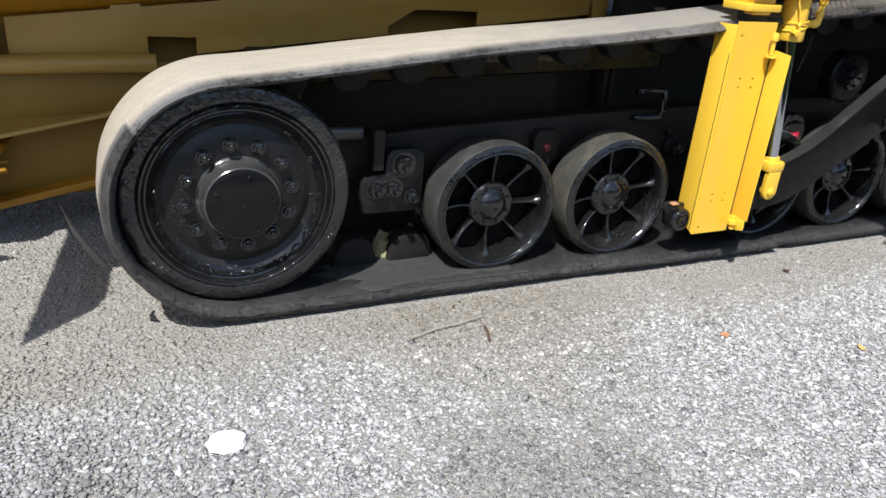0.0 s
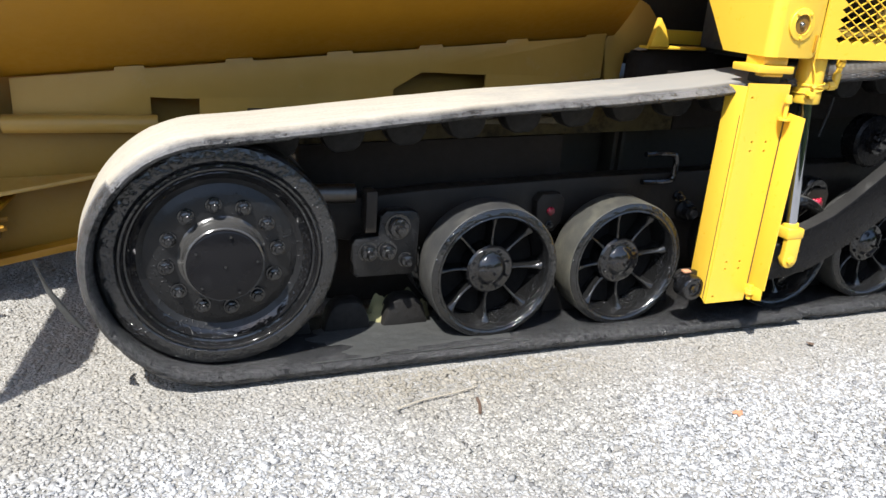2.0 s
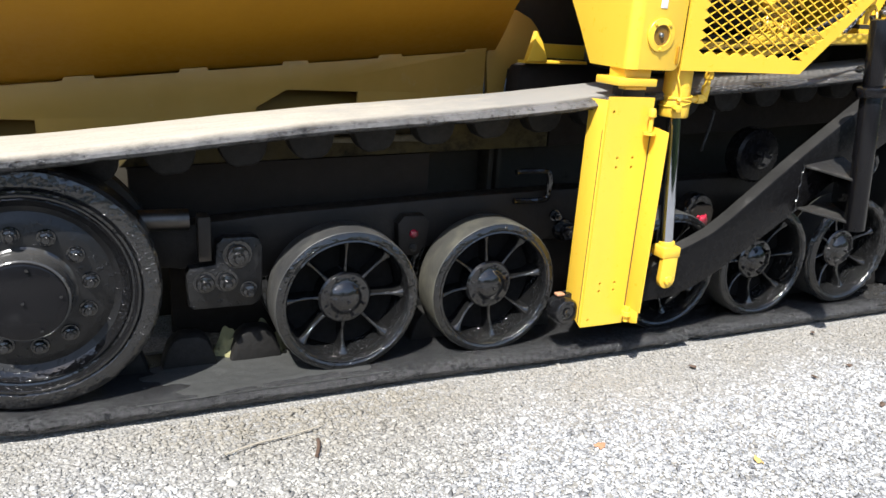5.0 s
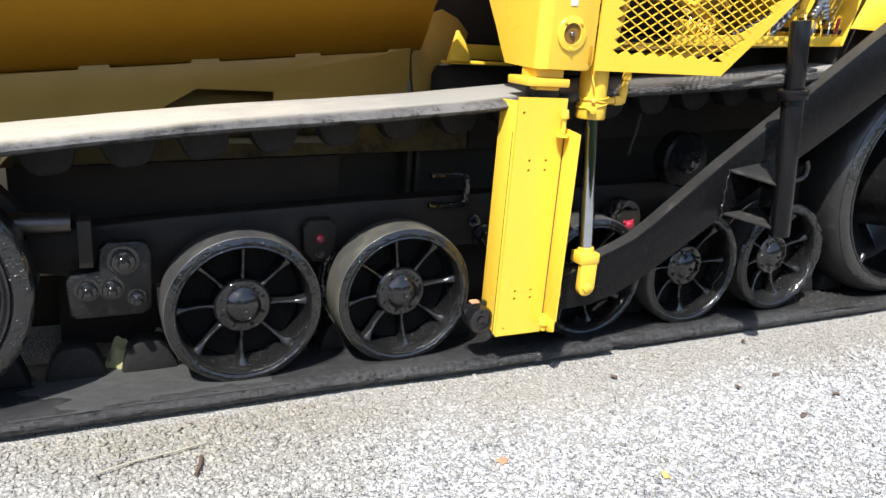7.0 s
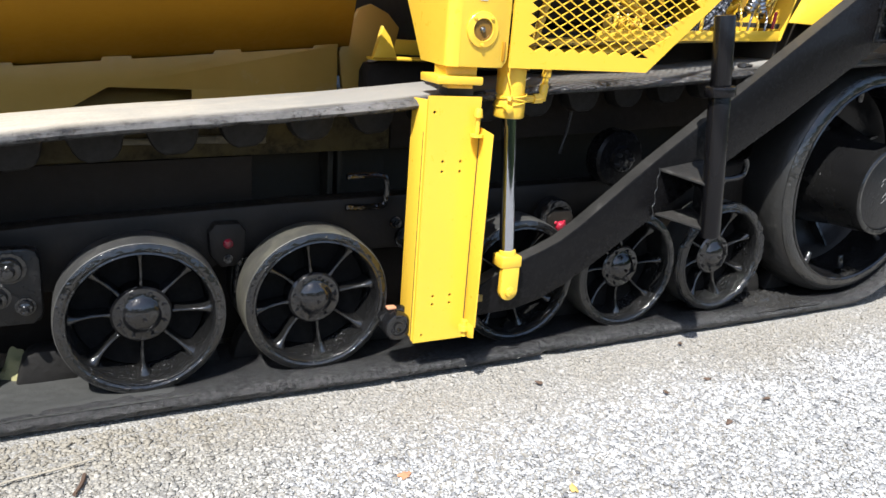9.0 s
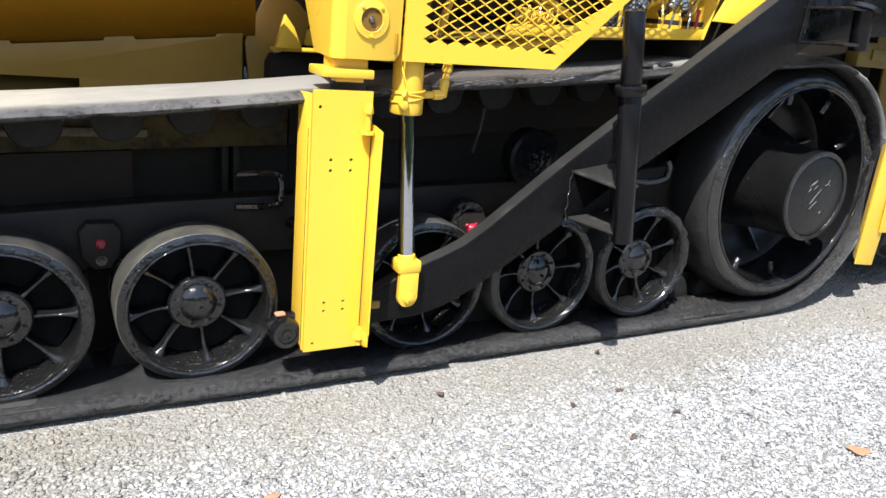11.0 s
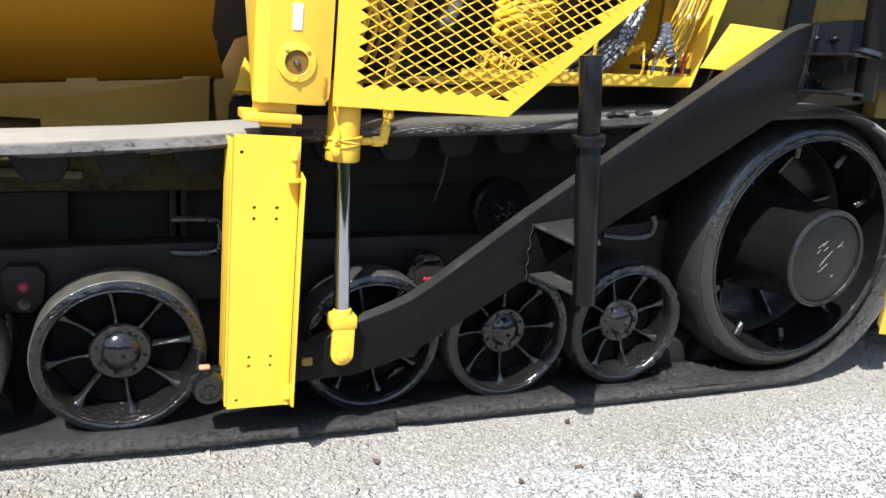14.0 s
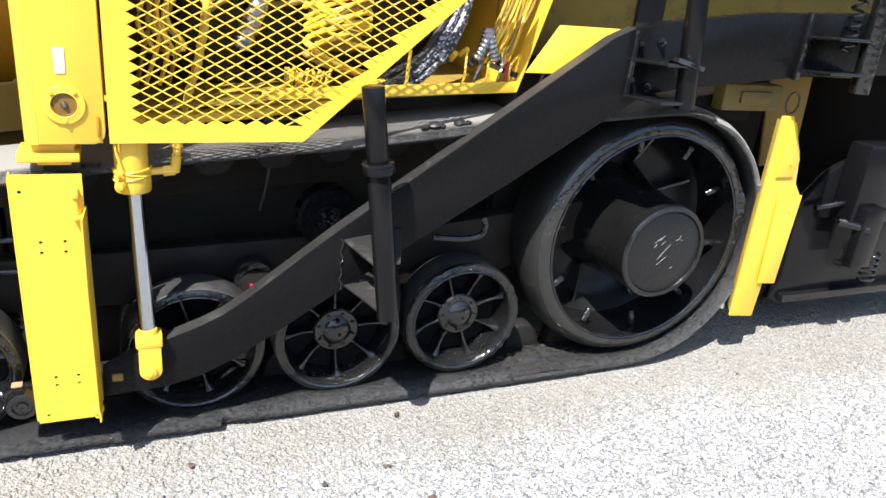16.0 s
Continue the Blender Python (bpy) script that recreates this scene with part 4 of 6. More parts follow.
    part("dangling_wire", bm, ARM_DUST_SHEEN, frame_bar)
    # hook behind the tow arm
    bm = bmesh.new()
    hose(bm, [(1.20, 0.16, 0.60), (1.30, 0.14, 0.595), (1.37, 0.13, 0.61), (1.385, 0.13, 0.65), (1.37, 0.13, 0.68)], 0.012, 10, 6)
    part("hook", bm, BLACK, frame_bar)
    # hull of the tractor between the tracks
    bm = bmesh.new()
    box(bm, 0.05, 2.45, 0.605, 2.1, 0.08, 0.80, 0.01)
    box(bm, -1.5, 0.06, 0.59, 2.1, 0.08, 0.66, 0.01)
    hull = part("hull", bm, SHADED_OLIVE, paver, "grimy hull between the tracks, toned dark for shade")
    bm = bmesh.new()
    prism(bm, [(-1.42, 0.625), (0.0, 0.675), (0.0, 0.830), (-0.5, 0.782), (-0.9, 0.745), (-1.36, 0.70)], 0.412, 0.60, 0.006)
    part("hull_strake", bm, STRAKE, hull, "grimy old yellow paint, toned dark for shade")
    # worn ledge along the strake, under the upper run
    for x0, x1, z0, z1 in ((-0.92, -0.71, 0.697, 0.713), (-0.695, -0.42, 0.700, 0.722)):
        bm = bmesh.new()
        box(bm, x0, x1, 0.392, 0.4115, z0, z1, 0.003)
        part("hull_ledge", bm, LEDGE, hull, "pale worn ledge")
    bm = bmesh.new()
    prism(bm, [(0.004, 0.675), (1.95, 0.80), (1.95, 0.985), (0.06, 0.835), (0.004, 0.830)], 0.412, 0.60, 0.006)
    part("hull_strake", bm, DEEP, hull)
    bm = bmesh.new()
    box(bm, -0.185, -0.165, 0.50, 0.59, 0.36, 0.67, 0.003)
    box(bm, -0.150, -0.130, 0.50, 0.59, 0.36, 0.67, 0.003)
    part("hull_rib", bm, SHADED_OLIVE, paver)
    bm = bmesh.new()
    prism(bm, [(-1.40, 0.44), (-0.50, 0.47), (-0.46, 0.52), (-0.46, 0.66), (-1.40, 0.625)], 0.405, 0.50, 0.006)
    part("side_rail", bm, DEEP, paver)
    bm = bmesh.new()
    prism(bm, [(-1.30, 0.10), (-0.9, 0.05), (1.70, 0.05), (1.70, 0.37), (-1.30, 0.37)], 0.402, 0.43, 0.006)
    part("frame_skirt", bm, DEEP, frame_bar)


ARCH_SHADE = paint("sooty_brown_steel", (0.040, 0.034, 0.028), (0.065, 0.055, 0.042), 0.7, (0.09, 0.075, 0.05), 0.6, 0.4, 35.0, 0.0, 0.2)
# grimy hull tones that also hold the shade under the belt
SHADED_OLIVE = paint("grimy_olive_steel", (0.024, 0.021, 0.016), (0.038, 0.033, 0.024), 0.6, (0.014, 0.0125, 0.010), 0.6, 0.4, 35.0, 0.0, 0.2)
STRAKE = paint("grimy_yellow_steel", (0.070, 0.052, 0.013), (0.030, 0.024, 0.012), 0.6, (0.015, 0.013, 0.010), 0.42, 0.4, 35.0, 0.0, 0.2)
LEDGE = paint("worn_pale_paint", (0.13, 0.11, 0.06), (0.06, 0.052, 0.032), 0.5, (0.025, 0.022, 0.016), 0.46, 0.4, 40.0)
make_track_frame()


def make_far_track():
    """The same track on the other side, seen only as shade under the machine."""
    bm = bmesh.new()
    prism(bm, [(-2.0, 0.30), (-1.66, 0.0), (2.07, 0.0), (2.6, 0.5), (2.07, 1.08), (-1.66, 0.73), (-2.0, 0.45)], 2.16, 2.6, 0.01)
    part("far_track", bm, RUBBER_IN, paver)


make_far_track()


# ---- tow arm, lift cylinder, guard ----


def make_tow_arm():
    bm = bmesh.new()
    top = [(0.12, 0.285), (0.19, 0.325), (0.30, 0.378), (0.40, 0.415), (0.46, 0.442), (0.53, 0.488), (0.81, 0.700), (1.35, 1.078), (1.70, 1.325), (1.78, 1.362), (1.93, 1.390), (2.30, 1.440), (3.7, 1.52)]
    low = [(3.7, 1.28), (2.55, 1.228), (2.0, 1.170), (1.86, 1.145), (1.70, 1.045), (1.38, 0.838), (1.06, 0.645), (0.82, 0.492), (0.60, 0.350), (0.50, 0.290), (0.40, 0.243), (0.30, 0.218), (0.12, 0.208)]
    prism(bm, top + low, 0.005, 0.065, 0.004)
    arm = part("tow_arm", bm, ARM_BLACK, paver, "long cranked black steel tow arm")
    # dust lying on the arm's upper edge, its grey also painting the sun's sheen there
    bm = bmesh.new()
    rows = [[bm.verts.new((x, y, z + dz)) for y, dz in ((0.0095, 0.0012), (0.0605, 0.0012), (0.0605, -0.001), (0.0095, -0.001))] for x, z in top[:10]]
    for u, w in zip(rows, rows[1:]):
        for s in range(4):
            bm.faces.new((u[s], u[(s + 1) % 4], w[(s + 1) % 4], w[s]))
    bm.faces.new(rows[0])
    bm.faces.new(rows[-1][::-1])
    part("dusty_edge", bm, ARM_DUST_SHEEN, arm, "grey dust and painted sun sheen on the upper edge")
    # bracket that carries the upright tube, its plates greyed to look sunlit
    bm = bmesh.new()
    slab(bm, [(0.83, 0.004, 0.672), (0.88, -0.17, 0.655), (0.96, -0.17, 0.66), (1.02, 0.004, 0.70)], 0.010)
    bracket = part("tube_bracket", bm, ARM_DUST_SHEEN, arm)
    bm = bmesh.new()
    slab(bm, [(0.84, 0.004, 0.515), (0.90, -0.17, 0.505), (0.97, -0.17, 0.505), (1.03, 0.004, 0.53)], 0.010)
    part("bracket_plate", bm, ARM_DUST_SHEEN, bracket)
    bm = bmesh.new()
    slab(bm, [(0.955, -0.14, 0.515), (0.94, -0.14, 0.655), (1.00, 0.004, 0.69), (1.015, 0.004, 0.525)], 0.010)
    part("bracket_web", bm, BLACK, bracket)
    bm = bmesh.new()
    hose(bm, [(0.826 + 0.004 * math.sin(k * 2.3), 0.001, 0.505 + 0.0175 * k) for k in range(11)], 0.0034, 8, 4, 0.18)
    part("weld_bead", bm, TAR, arm)
    a, b = Vector((0.846, -0.150, 1.182)), Vector((0.934, -0.168, 0.480))
    at = lambda s: a.lerp(b, s)  # noqa: E731
    bm = bmesh.new()
    rod(bm, a, at(0.33), 0.032, n=32, bevel=0.003)
    rod(bm, at(0.30), b, 0.0345, n=32, bevel=0.003)
    tube = part("upright_tube", bm, BLACK_SMOOTH, paver, "black steel upright tube with a collar")
    bm = bmesh.new()
    rod(bm, at(0.300), at(0.345), 0.0475, n=32, bevel=0.004)
    part("collar", bm, BLACK_SMOOTH, tube)
    # second bracket and tube at the rear
    bm = bmesh.new()
    for z in (1.265, 1.145):
        slab(bm, [(1.765, 0.004, z), (1.80, -0.16, z + 0.008), (1.93, -0.16, z + 0.008), (1.95, 0.004, z + 0.004)], 0.012)
    slab(bm, [(1.765, -0.004, 1.14), (1.765, -0.012, 1.36), (1.785, -0.012, 1.36), (1.785, -0.004, 1.14)], 0.012)
    part("rear_tube_bracket", bm, BLACK, arm)
    for x, z in ((1.800, 1.315), (1.885, 1.325), (1.785, 1.20), (1.86, 1.175)):
        bm = bmesh.new()
        hexbolt(bm, (x, 0.003, z), 0.011, 0.016)
        part("bolt", bm, BLACK, arm)
    bm = bmesh.new()
    rod(bm, (1.86, -0.13, 1.70), (1.915, -0.14, 1.135), 0.033, n=32, bevel=0.003)
    tube = part("rear_upright_tube", bm, BLACK_SMOOTH, paver)
    bm = bmesh.new()
    rod(bm, (1.892, -0.135, 1.268), (1.896, -0.135, 1.282), 0.06, n=24)
    part("collar", bm, BLACK, tube)
    # mountings further back on the arm
    bm = bmesh.new()
    for z in (1.255, 1.375):
        slab(bm, [(2.50, 0.004, z), (2.53, -0.14, z + 0.01), (2.75, -0.14, z + 0.01), (2.77, 0.004, z)], 0.012)
    box(bm, 2.50, 2.52, -0.02, 0.004, 1.22, 1.46, 0.003)
    part("hinge_bracket", bm, BLACK, arm)
    bm = bmesh.new()
    rod(bm, (2.72, -0.12, 1.20), (2.70, -0.12, 1.75), 0.035, n=24)
    part("hinge_tube", bm, BLACK, arm)
    bm = bmesh.new()
    pts = [(2.62 + 0.022 * math.cos(k * 0.9), -0.10 + 0.022 * math.sin(k * 0.9), 1.34 + 0.005 * k) for k in range(60)]
    hose(bm, pts, 0.0055, 6, 2)
    part("coil_spring", bm, BLACK, arm)
    bm = bmesh.new()
    box(bm, 0.145, 0.175, -0.006, 0.006, 0.262, 0.285, 0.003)
    part("paint_patch", bm, OLIVE, arm, "patch of old yellow paint")


make_tow_arm()


def make_cylinder():
    bm = bmesh.new()
    rod(bm, (0.236, 0.05, 0.84), (0.233, 0.05, 1.05), 0.044, n=40, bevel=0.004)
    body = part("lift_cylinder", bm, YELLOW, paver, "yellow hydraulic lift cylinder with a chrome rod")
    bm = bmesh.new()
    rod(bm, (0.236, 0.05, 0.838), (0.236, 0.05, 0.905), 0.0475, n=40, bevel=0.006)
    part("gland", bm, YELLOW, body)
    bm = bmesh.new()
    for z, tilt in ((0.903, 0.006), (0.895, -0.008), (0.882, 0.01)):
        ring = [(0.236 + 0.049 * math.cos(a), 0.05 + 0.049 * math.sin(a), z + tilt * math.cos(a)) for a in [k * 0.3 for k in range(22)]]
        hose(bm, ring, 0.0028, 6, 2)
    hose(bm, [(0.196, 0.02, 0.985), (0.20, 0.004, 0.95), (0.21, 0.0, 0.915), (0.205, -0.004, 0.895)], 0.0028, 6, 5)
    part("tie_wire", bm, YELLOW, body)
    bm = bmesh.new()
    rod(bm, (0.207, 0.01, 0.872), (0.200, -0.015, 0.868), 0.016, 0.012, 8, 0.002)
    rod(bm, (0.205, 0.0, 0.895), (0.195, -0.015, 0.90), 0.008, 0.006, 8)
    part("bleed_fitting", bm, YELLOW, body)
    bm = bmesh.new()
    rod(bm, (0.27, 0.045, 0.893), (0.335, 0.045, 0.897), 0.011, n=12)
    rod(bm, (0.315, 0.045, 0.896), (0.345, 0.045, 0.898), 0.016, n=6)
    rod(bm, (0.345, 0.045, 0.89), (0.352, 0.045, 0.94), 0.014, n=12, bevel=0.003)
    rod(bm, (0.352, 0.045, 0.935), (0.355, 0.045, 0.965), 0.010, n=12)
    rod(bm, (0.355, 0.045, 0.96), (0.356, 0.045, 0.985), 0.015, n=10, bevel=0.004)
    part("hose_elbow", bm, YELLOW, body)
    bm = bmesh.new()
    rod(bm, (0.251, 0.0, 0.40), (0.237, 0.048, 0.86), 0.0232, n=32)
    part("rod", bm, CHROME, body, "bright chrome piston rod")
    bm = bmesh.new()
    box(bm, 0.215, 0.290, -0.035, 0.03, 0.375, 0.415, 0.008)
    rod(bm, (0.252, -0.002, 0.40), (0.251, -0.002, 0.43), 0.030, 0.026, 24, 0.003)
    out = [(0.222, 0.38), (0.284, 0.38)] + [(0.253 + 0.032 * math.cos(a), 0.30 - 0.032 * math.sin(a)) for a in [k * math.pi / 10 for k in range(11)]]
    prism(bm, out, -0.032, -0.012, 0.003)
    part("clevis", bm, YELLOW, body)
    bm = bmesh.new()
    rod(bm, (0.253, 0.09, 0.298), (0.253, -0.042, 0.298), 0.016, n=20, bevel=0.003)
    rod(bm, (0.253, -0.040, 0.298), (0.253, -0.045, 0.298), 0.005, n=8)
    part("clevis_pin", bm, YELLOW, body)


make_cylinder()


def make_guard():
    """The upright guard plate beside the cylinder."""
    bm = bmesh.new()
    holes = [(x, z) for z in (0.715, 0.685, 0.296, 0.270) for x in (0.0, 0.058)] + [(-0.036, 0.857), (-0.03, 0.170)]
    xs = sorted({-0.056, 0.112} | {round(x + d, 4) for x, z in holes for d in (-0.0055, 0.0055)})
    zs = sorted({0.146, 0.902} | {round(z + d, 4) for x, z in holes for d in (-0.0055, 0.0055)})
    gap = lambda x, z: any(abs(x - a) < 0.005 and abs(z - b) < 0.005 for a, b in holes)  # noqa: E731
    grid = {(i, j, k): bm.verts.new((x, y, z)) for i, x in enumerate(xs) for j, z in enumerate(zs) for k, y in enumerate((0.0, 0.008))}
    full = {(i, j) for i in range(len(xs) - 1) for j in range(len(zs) - 1) if not gap((xs[i] + xs[i + 1]) / 2, (zs[j] + zs[j + 1]) / 2)}
    for i, j in full:
        bm.faces.new([grid[p] for p in ((i, j, 0), (i + 1, j, 0), (i + 1, j + 1, 0), (i, j + 1, 0))])
        bm.faces.new([grid[p] for p in ((i, j, 1), (i, j + 1, 1), (i + 1, j + 1, 1), (i + 1, j, 1))])
        for di, dj, e in ((-1, 0, ((i, j), (i, j + 1))), (1, 0, ((i + 1, j + 1), (i + 1, j))), (0, -1, ((i + 1, j), (i, j))), (0, 1, ((i, j + 1), (i + 1, j + 1)))):
            if (i + di, j + dj) not in full:
                (a, b) = e
                bm.faces.new([grid[(*a, 0)], grid[(*b, 0)], grid[(*b, 1)], grid[(*a, 1)]])
    for a, b in holes:
        angs = [2 * math.pi * k / 16 for k in range(16)]
        sq = [0.0055 / max(abs(math.cos(t)), abs(math.sin(t))) for t in angs]
        outer = [bm.verts.new((a + r * math.cos(t), 0.0, b + r * math.sin(t))) for r, t in zip(sq, angs)]
        rim = [[bm.verts.new((a + 0.0046 * math.cos(t), y, b + 0.0046 * math.sin(t))) for t in angs] for y in (0.0, 0.008)]
        for k in range(16):
            j = (k + 1) % 16
            bm.faces.new((outer[k], outer[j], rim[0][j], rim[0][k]))
            bm.faces.new((rim[0][k], rim[0][j], rim[1][j], rim[1][k]))
    bmesh.ops.delete(bm, geom=[v for v in bm.verts if not v.link_faces], context="VERTS")
    plate = part("guard_plate", bm, YELLOW, paver, "upright yellow guard plate with drilled holes")
    bm = bmesh.new()
    slab(bm, [(-0.0592, 0.004, 0.152), (-0.0592, 0.004, 0.892), (-0.066, 0.088, 0.888), (-0.066, 0.088, 0.20)], 0.006)
    part("side_flange", bm, YELLOW, plate)
    bm = bmesh.new()
    box(bm, -0.0634, -0.0620, 0.009, 0.0115, 0.16, 0.80, 0.0)
    box(bm, 0.1118, 0.1135, -0.004, 0.001, 0.21, 0.81, 0.0)
    part("seam_filler", bm, GRIME, plate)
    bm = bmesh.new()
    slab(bm, [(0.1155, -0.003, 0.205), (0.108, -0.086, 0.215), (0.106, -0.092, 0.60), (0.108, -0.090, 0.808), (0.1155, -0.003, 0.815)], 0.005)
    part("front_flange", bm, YELLOW, plate)
    bm = bmesh.new()
    rod(bm, (0.094, -0.020, 0.800), (0.094, -0.020, 0.845), 0.007, n=12)
    rod(bm, (0.094, -0.020, 0.845), (0.094, -0.020, 0.872), 0.014, 0.010, 12, 0.003)
    rod(bm, (0.094, -0.020, 0.790), (0.094, -0.020, 0.798), 0.02, n=10)
    part("hinge_pin", bm, YELLOW, plate)
    bm = bmesh.new()
    rod(bm, (0.102, -0.03, 0.165), (0.102, -0.03, 0.215), 0.009, n=12)
    rod(bm, (0.102, -0.03, 0.185), (0.102, -0.03, 0.20), 0.017, n=10)
    part("hinge_pin", bm, YELLOW, plate)
    bm = bmesh.new()
    slab(bm, [(0.110, -0.076, 0.175), (0.110, -0.05, 0.165), (0.112, 0.0, 0.17), (0.112, 0.0, 0.21), (0.110, -0.076, 0.215)], 0.006)
    part("lower_tab", bm, YELLOW, plate)
    bm = bmesh.new()
    box(bm, -0.034, 0.112, 0.0, 0.12, 0.934, 0.958, 0.004)
    box(bm, 0.0, 0.10, 0.02, 0.10, 0.955, 0.99, 0.004)
    box(bm, 0.01, 0.09, 0.02, 0.06, 0.922, 0.934, 0.003)
    part("slide_block", bm, YELLOW, paver)
    bm = bmesh.new()
    box(bm, 0.02, 0.108, 0.045, 0.10, 0.898, 0.936, 0.004)
    part("dark_spacer", bm, GRIME, paver)


make_guard()


# ---- engine frame with its corner post, lamp and grille ----
def make_body():
    bm = bmesh.new()
    out = [(0.02, 0.985), (0.150, 0.985), (0.165, 0.990), (0.175, 1.003), (0.178, 1.02), (0.178, 1.75), (0.02, 1.75)]
    prism(bm, out, -0.010, 0.10, 0.004)
    # side plate, folded round from the front, its rear edge cut as an arch
    rows = []
    for z, yb in ((0.985, 0.232), (1.0, 0.243), (1.03, 0.266), (1.09, 0.308), (1.16, 0.362), (1.30, 0.47), (1.50, 0.60), (1.75, 0.72)):
        ring = [(0.022, -0.0100), (0.010, -0.0088), (0.000, -0.0045), (-0.008, 0.004), (-0.0115, 0.013), (-0.012, 0.024), (0.016, yb),
                (0.022, yb), (-0.006, 0.026), (-0.004, 0.010), (0.022, -0.003)]
        rows.append([bm.verts.new((x, y, z)) for x, y in ring])
    for u, w in zip(rows, rows[1:]):
        for s in range(11):
            bm.faces.new((u[s], u[(s + 1) % 11], w[(s + 1) % 11], w[s]))
    for u in (rows[0], rows[-1]):
        bm.faces.new(u)
    slab(bm, [(-0.010, 0.026, 0.989), (0.017, 0.230, 0.989), (0.17, 0.230, 0.989), (0.17, 0.0, 0.989), (0.02, -0.006, 0.989)], 0.007)
    post = part("corner_post", bm, YELLOW, paver, "yellow corner post of the engine frame with a lamp")
    bm = bmesh.new()
    lathe(bm, [(0.030, 0.003), (0.030, -0.0065), (0.0315, -0.0075), (0.034, -0.0065), (0.0475, -0.0055), (0.049, -0.004), (0.049, 0.004)], 48)
    lamp = part("marker_lamp", bm, YELLOW, paver, "round recessed marker lamp in a yellow ring")
    lamp.matrix_basis = pose(0.088, -0.011, 1.088)
    bm = bmesh.new()
    lathe(bm, [(0.0001, 0.0015), (0.028, 0.0015), (0.0285, 0.0), (0.0285, -0.0034), (0.0265, -0.0034), (0.0255, -0.001), (0.0001, -0.001)], 40)
    part("lamp_well", bm, AMBER, lamp)
    bm = bmesh.new()
    lathe(bm, [(0.0001, -0.010), (0.005, -0.009), (0.008, -0.005), (0.009, 0.0), (0.0001, 0.0)], 16)
    part("bulb", bm, STEEL, lamp)
    for a in (0.9, 2.3, 4.7):
        bm = bmesh.new()
        rod(bm, (0.041 * math.cos(a), -0.004, 0.041 * math.sin(a)), (0.041 * math.cos(a), -0.011, 0.041 * math.sin(a)), 0.0055, n=8, bevel=0.001)
        part("screw", bm, YELLOW, lamp)
    bm = bmesh.new()
    box(bm, 0.074, 0.098, -0.0125, -0.0095, 1.165, 1.228, 0.001)
    part("white_label", bm, WHITE, post, "small blank white label")
    bm = bmesh.new()
    box(bm, 0.158, 0.166, -0.016, -0.008, 1.005, 1.06, 0.003)
    part("hinge_tab", bm, HOPPER, post)

    # grille: frame plate with a cut-out, and crossed strands
    outer = [(0.186, 0.988), (0.692, 0.992), (1.32, 1.555), (1.32, 1.75), (0.186, 1.75)]
    inner = [(0.240, 1.036), (0.690, 1.036), (1.265, 1.550), (1.265, 1.68), (0.240, 1.68)]
    px, pz, ox, oz = 0.0535, 0.030, 0.240, 1.051
    bm = bmesh.new()
    rows = [[bm.verts.new((x, y, z)) for x, z in line] for line, y in ((outer, -0.012), (inner, -0.012), (inner, -0.004), (outer, -0.004))]
    for a, b in zip(rows, rows[1:] + rows[:1]):
        for i in range(5):
            bm.faces.new((a[i], a[(i + 1) % 5], b[(i + 1) % 5], b[i]))
    teeth = [((ox, oz + k * pz), (ox, oz + (k + 1) * pz), (ox + px / 2, oz + (k + 0.5) * pz)) for k in range(20)]
    teeth += [((ox + (k - 0.5) * px, oz - pz / 2), (ox + (k + 0.5) * px, oz - pz / 2), (ox + k * px, oz)) for k in range(1, 8)]
    teeth.append(((ox, oz - pz / 2), (ox + px / 2, oz - pz / 2), (ox, oz)))
    (ax, az), (bx, bz) = inner[1], inner[2]
    side = lambda x, z: (bx - ax) * (z - az) - (bz - az) * (x - ax)  # noqa: E731
    for m in range(-1, 38):
        for k in range(-22, 22):
            x, z = ox + k * px + m * px / 2, oz + m * pz / 2
            cell = [(x, z), (x + px / 2, z + pz / 2), (x, z + pz), (x - px / 2, z + pz / 2)]
            if z > 1.54 or x < 0.6 or not any(side(*c) > 0.002 for c in cell) or all(side(*c) >= -0.004 for c in cell):
                continue
            if all(side(*c) > -0.045 for c in cell):
                teeth.append(cell)
    for tri in teeth:
        mid = (sum(p[0] for p in tri) / len(tri), sum(p[1] for p in tri) / len(tri))
        prism(bm, [(p[0] + (p[0] - mid[0]) * 0.08, p[1] + (p[1] - mid[1]) * 0.08) for p in tri], -0.0118, -0.0055, 0)
    grille = part("grille_panel", bm, YELLOW, paver, "yellow side panel with expanded metal mesh")

    def clip(p, d):
        """Where a line runs inside the cut-out."""
        lo, hi = -9.0, 9.0
        for (ax, az), (bx, bz) in zip(inner, inner[1:] + inner[:1]):
            nx, nz = -(bz - az), bx - ax
            num, den = (p[0] - ax) * nx + (p[1] - az) * nz, d[0] * nx + d[1] * nz
            if abs(den) < 1e-9:
                if num < 0:
                    return None
                continue
            s = -num / den
            if den > 0:
                lo = max(lo, s)
            else:
                hi = min(hi, s)
        return (lo, hi) if hi - lo > 0.01 else None

    for sign in (1, -1):
        d = Vector((px, sign * pz)).normalized()
        for k in range(-30, 60):
            p = (ox + k * px, oz)
            span = clip(p, d)
            if not span:
                continue
            a, b = span[0] - 0.006, span[1] + 0.006
            mid, ln = (a + b) / 2, b - a
            bm = bmesh.new()
            box(bm, -ln / 2, ln / 2, -0.0018, 0.0018, -0.0016, 0.0016, 0)
            o = part("mesh_strand", bm, YELLOW, grille)
            o.matrix_basis = pose(p[0] + d.x * mid, -0.008 + (0.0012 if sign == 1 else -0.0012), p[1] + d.y * mid, 0, -math.degrees(math.atan2(d.y, d.x)), 0)

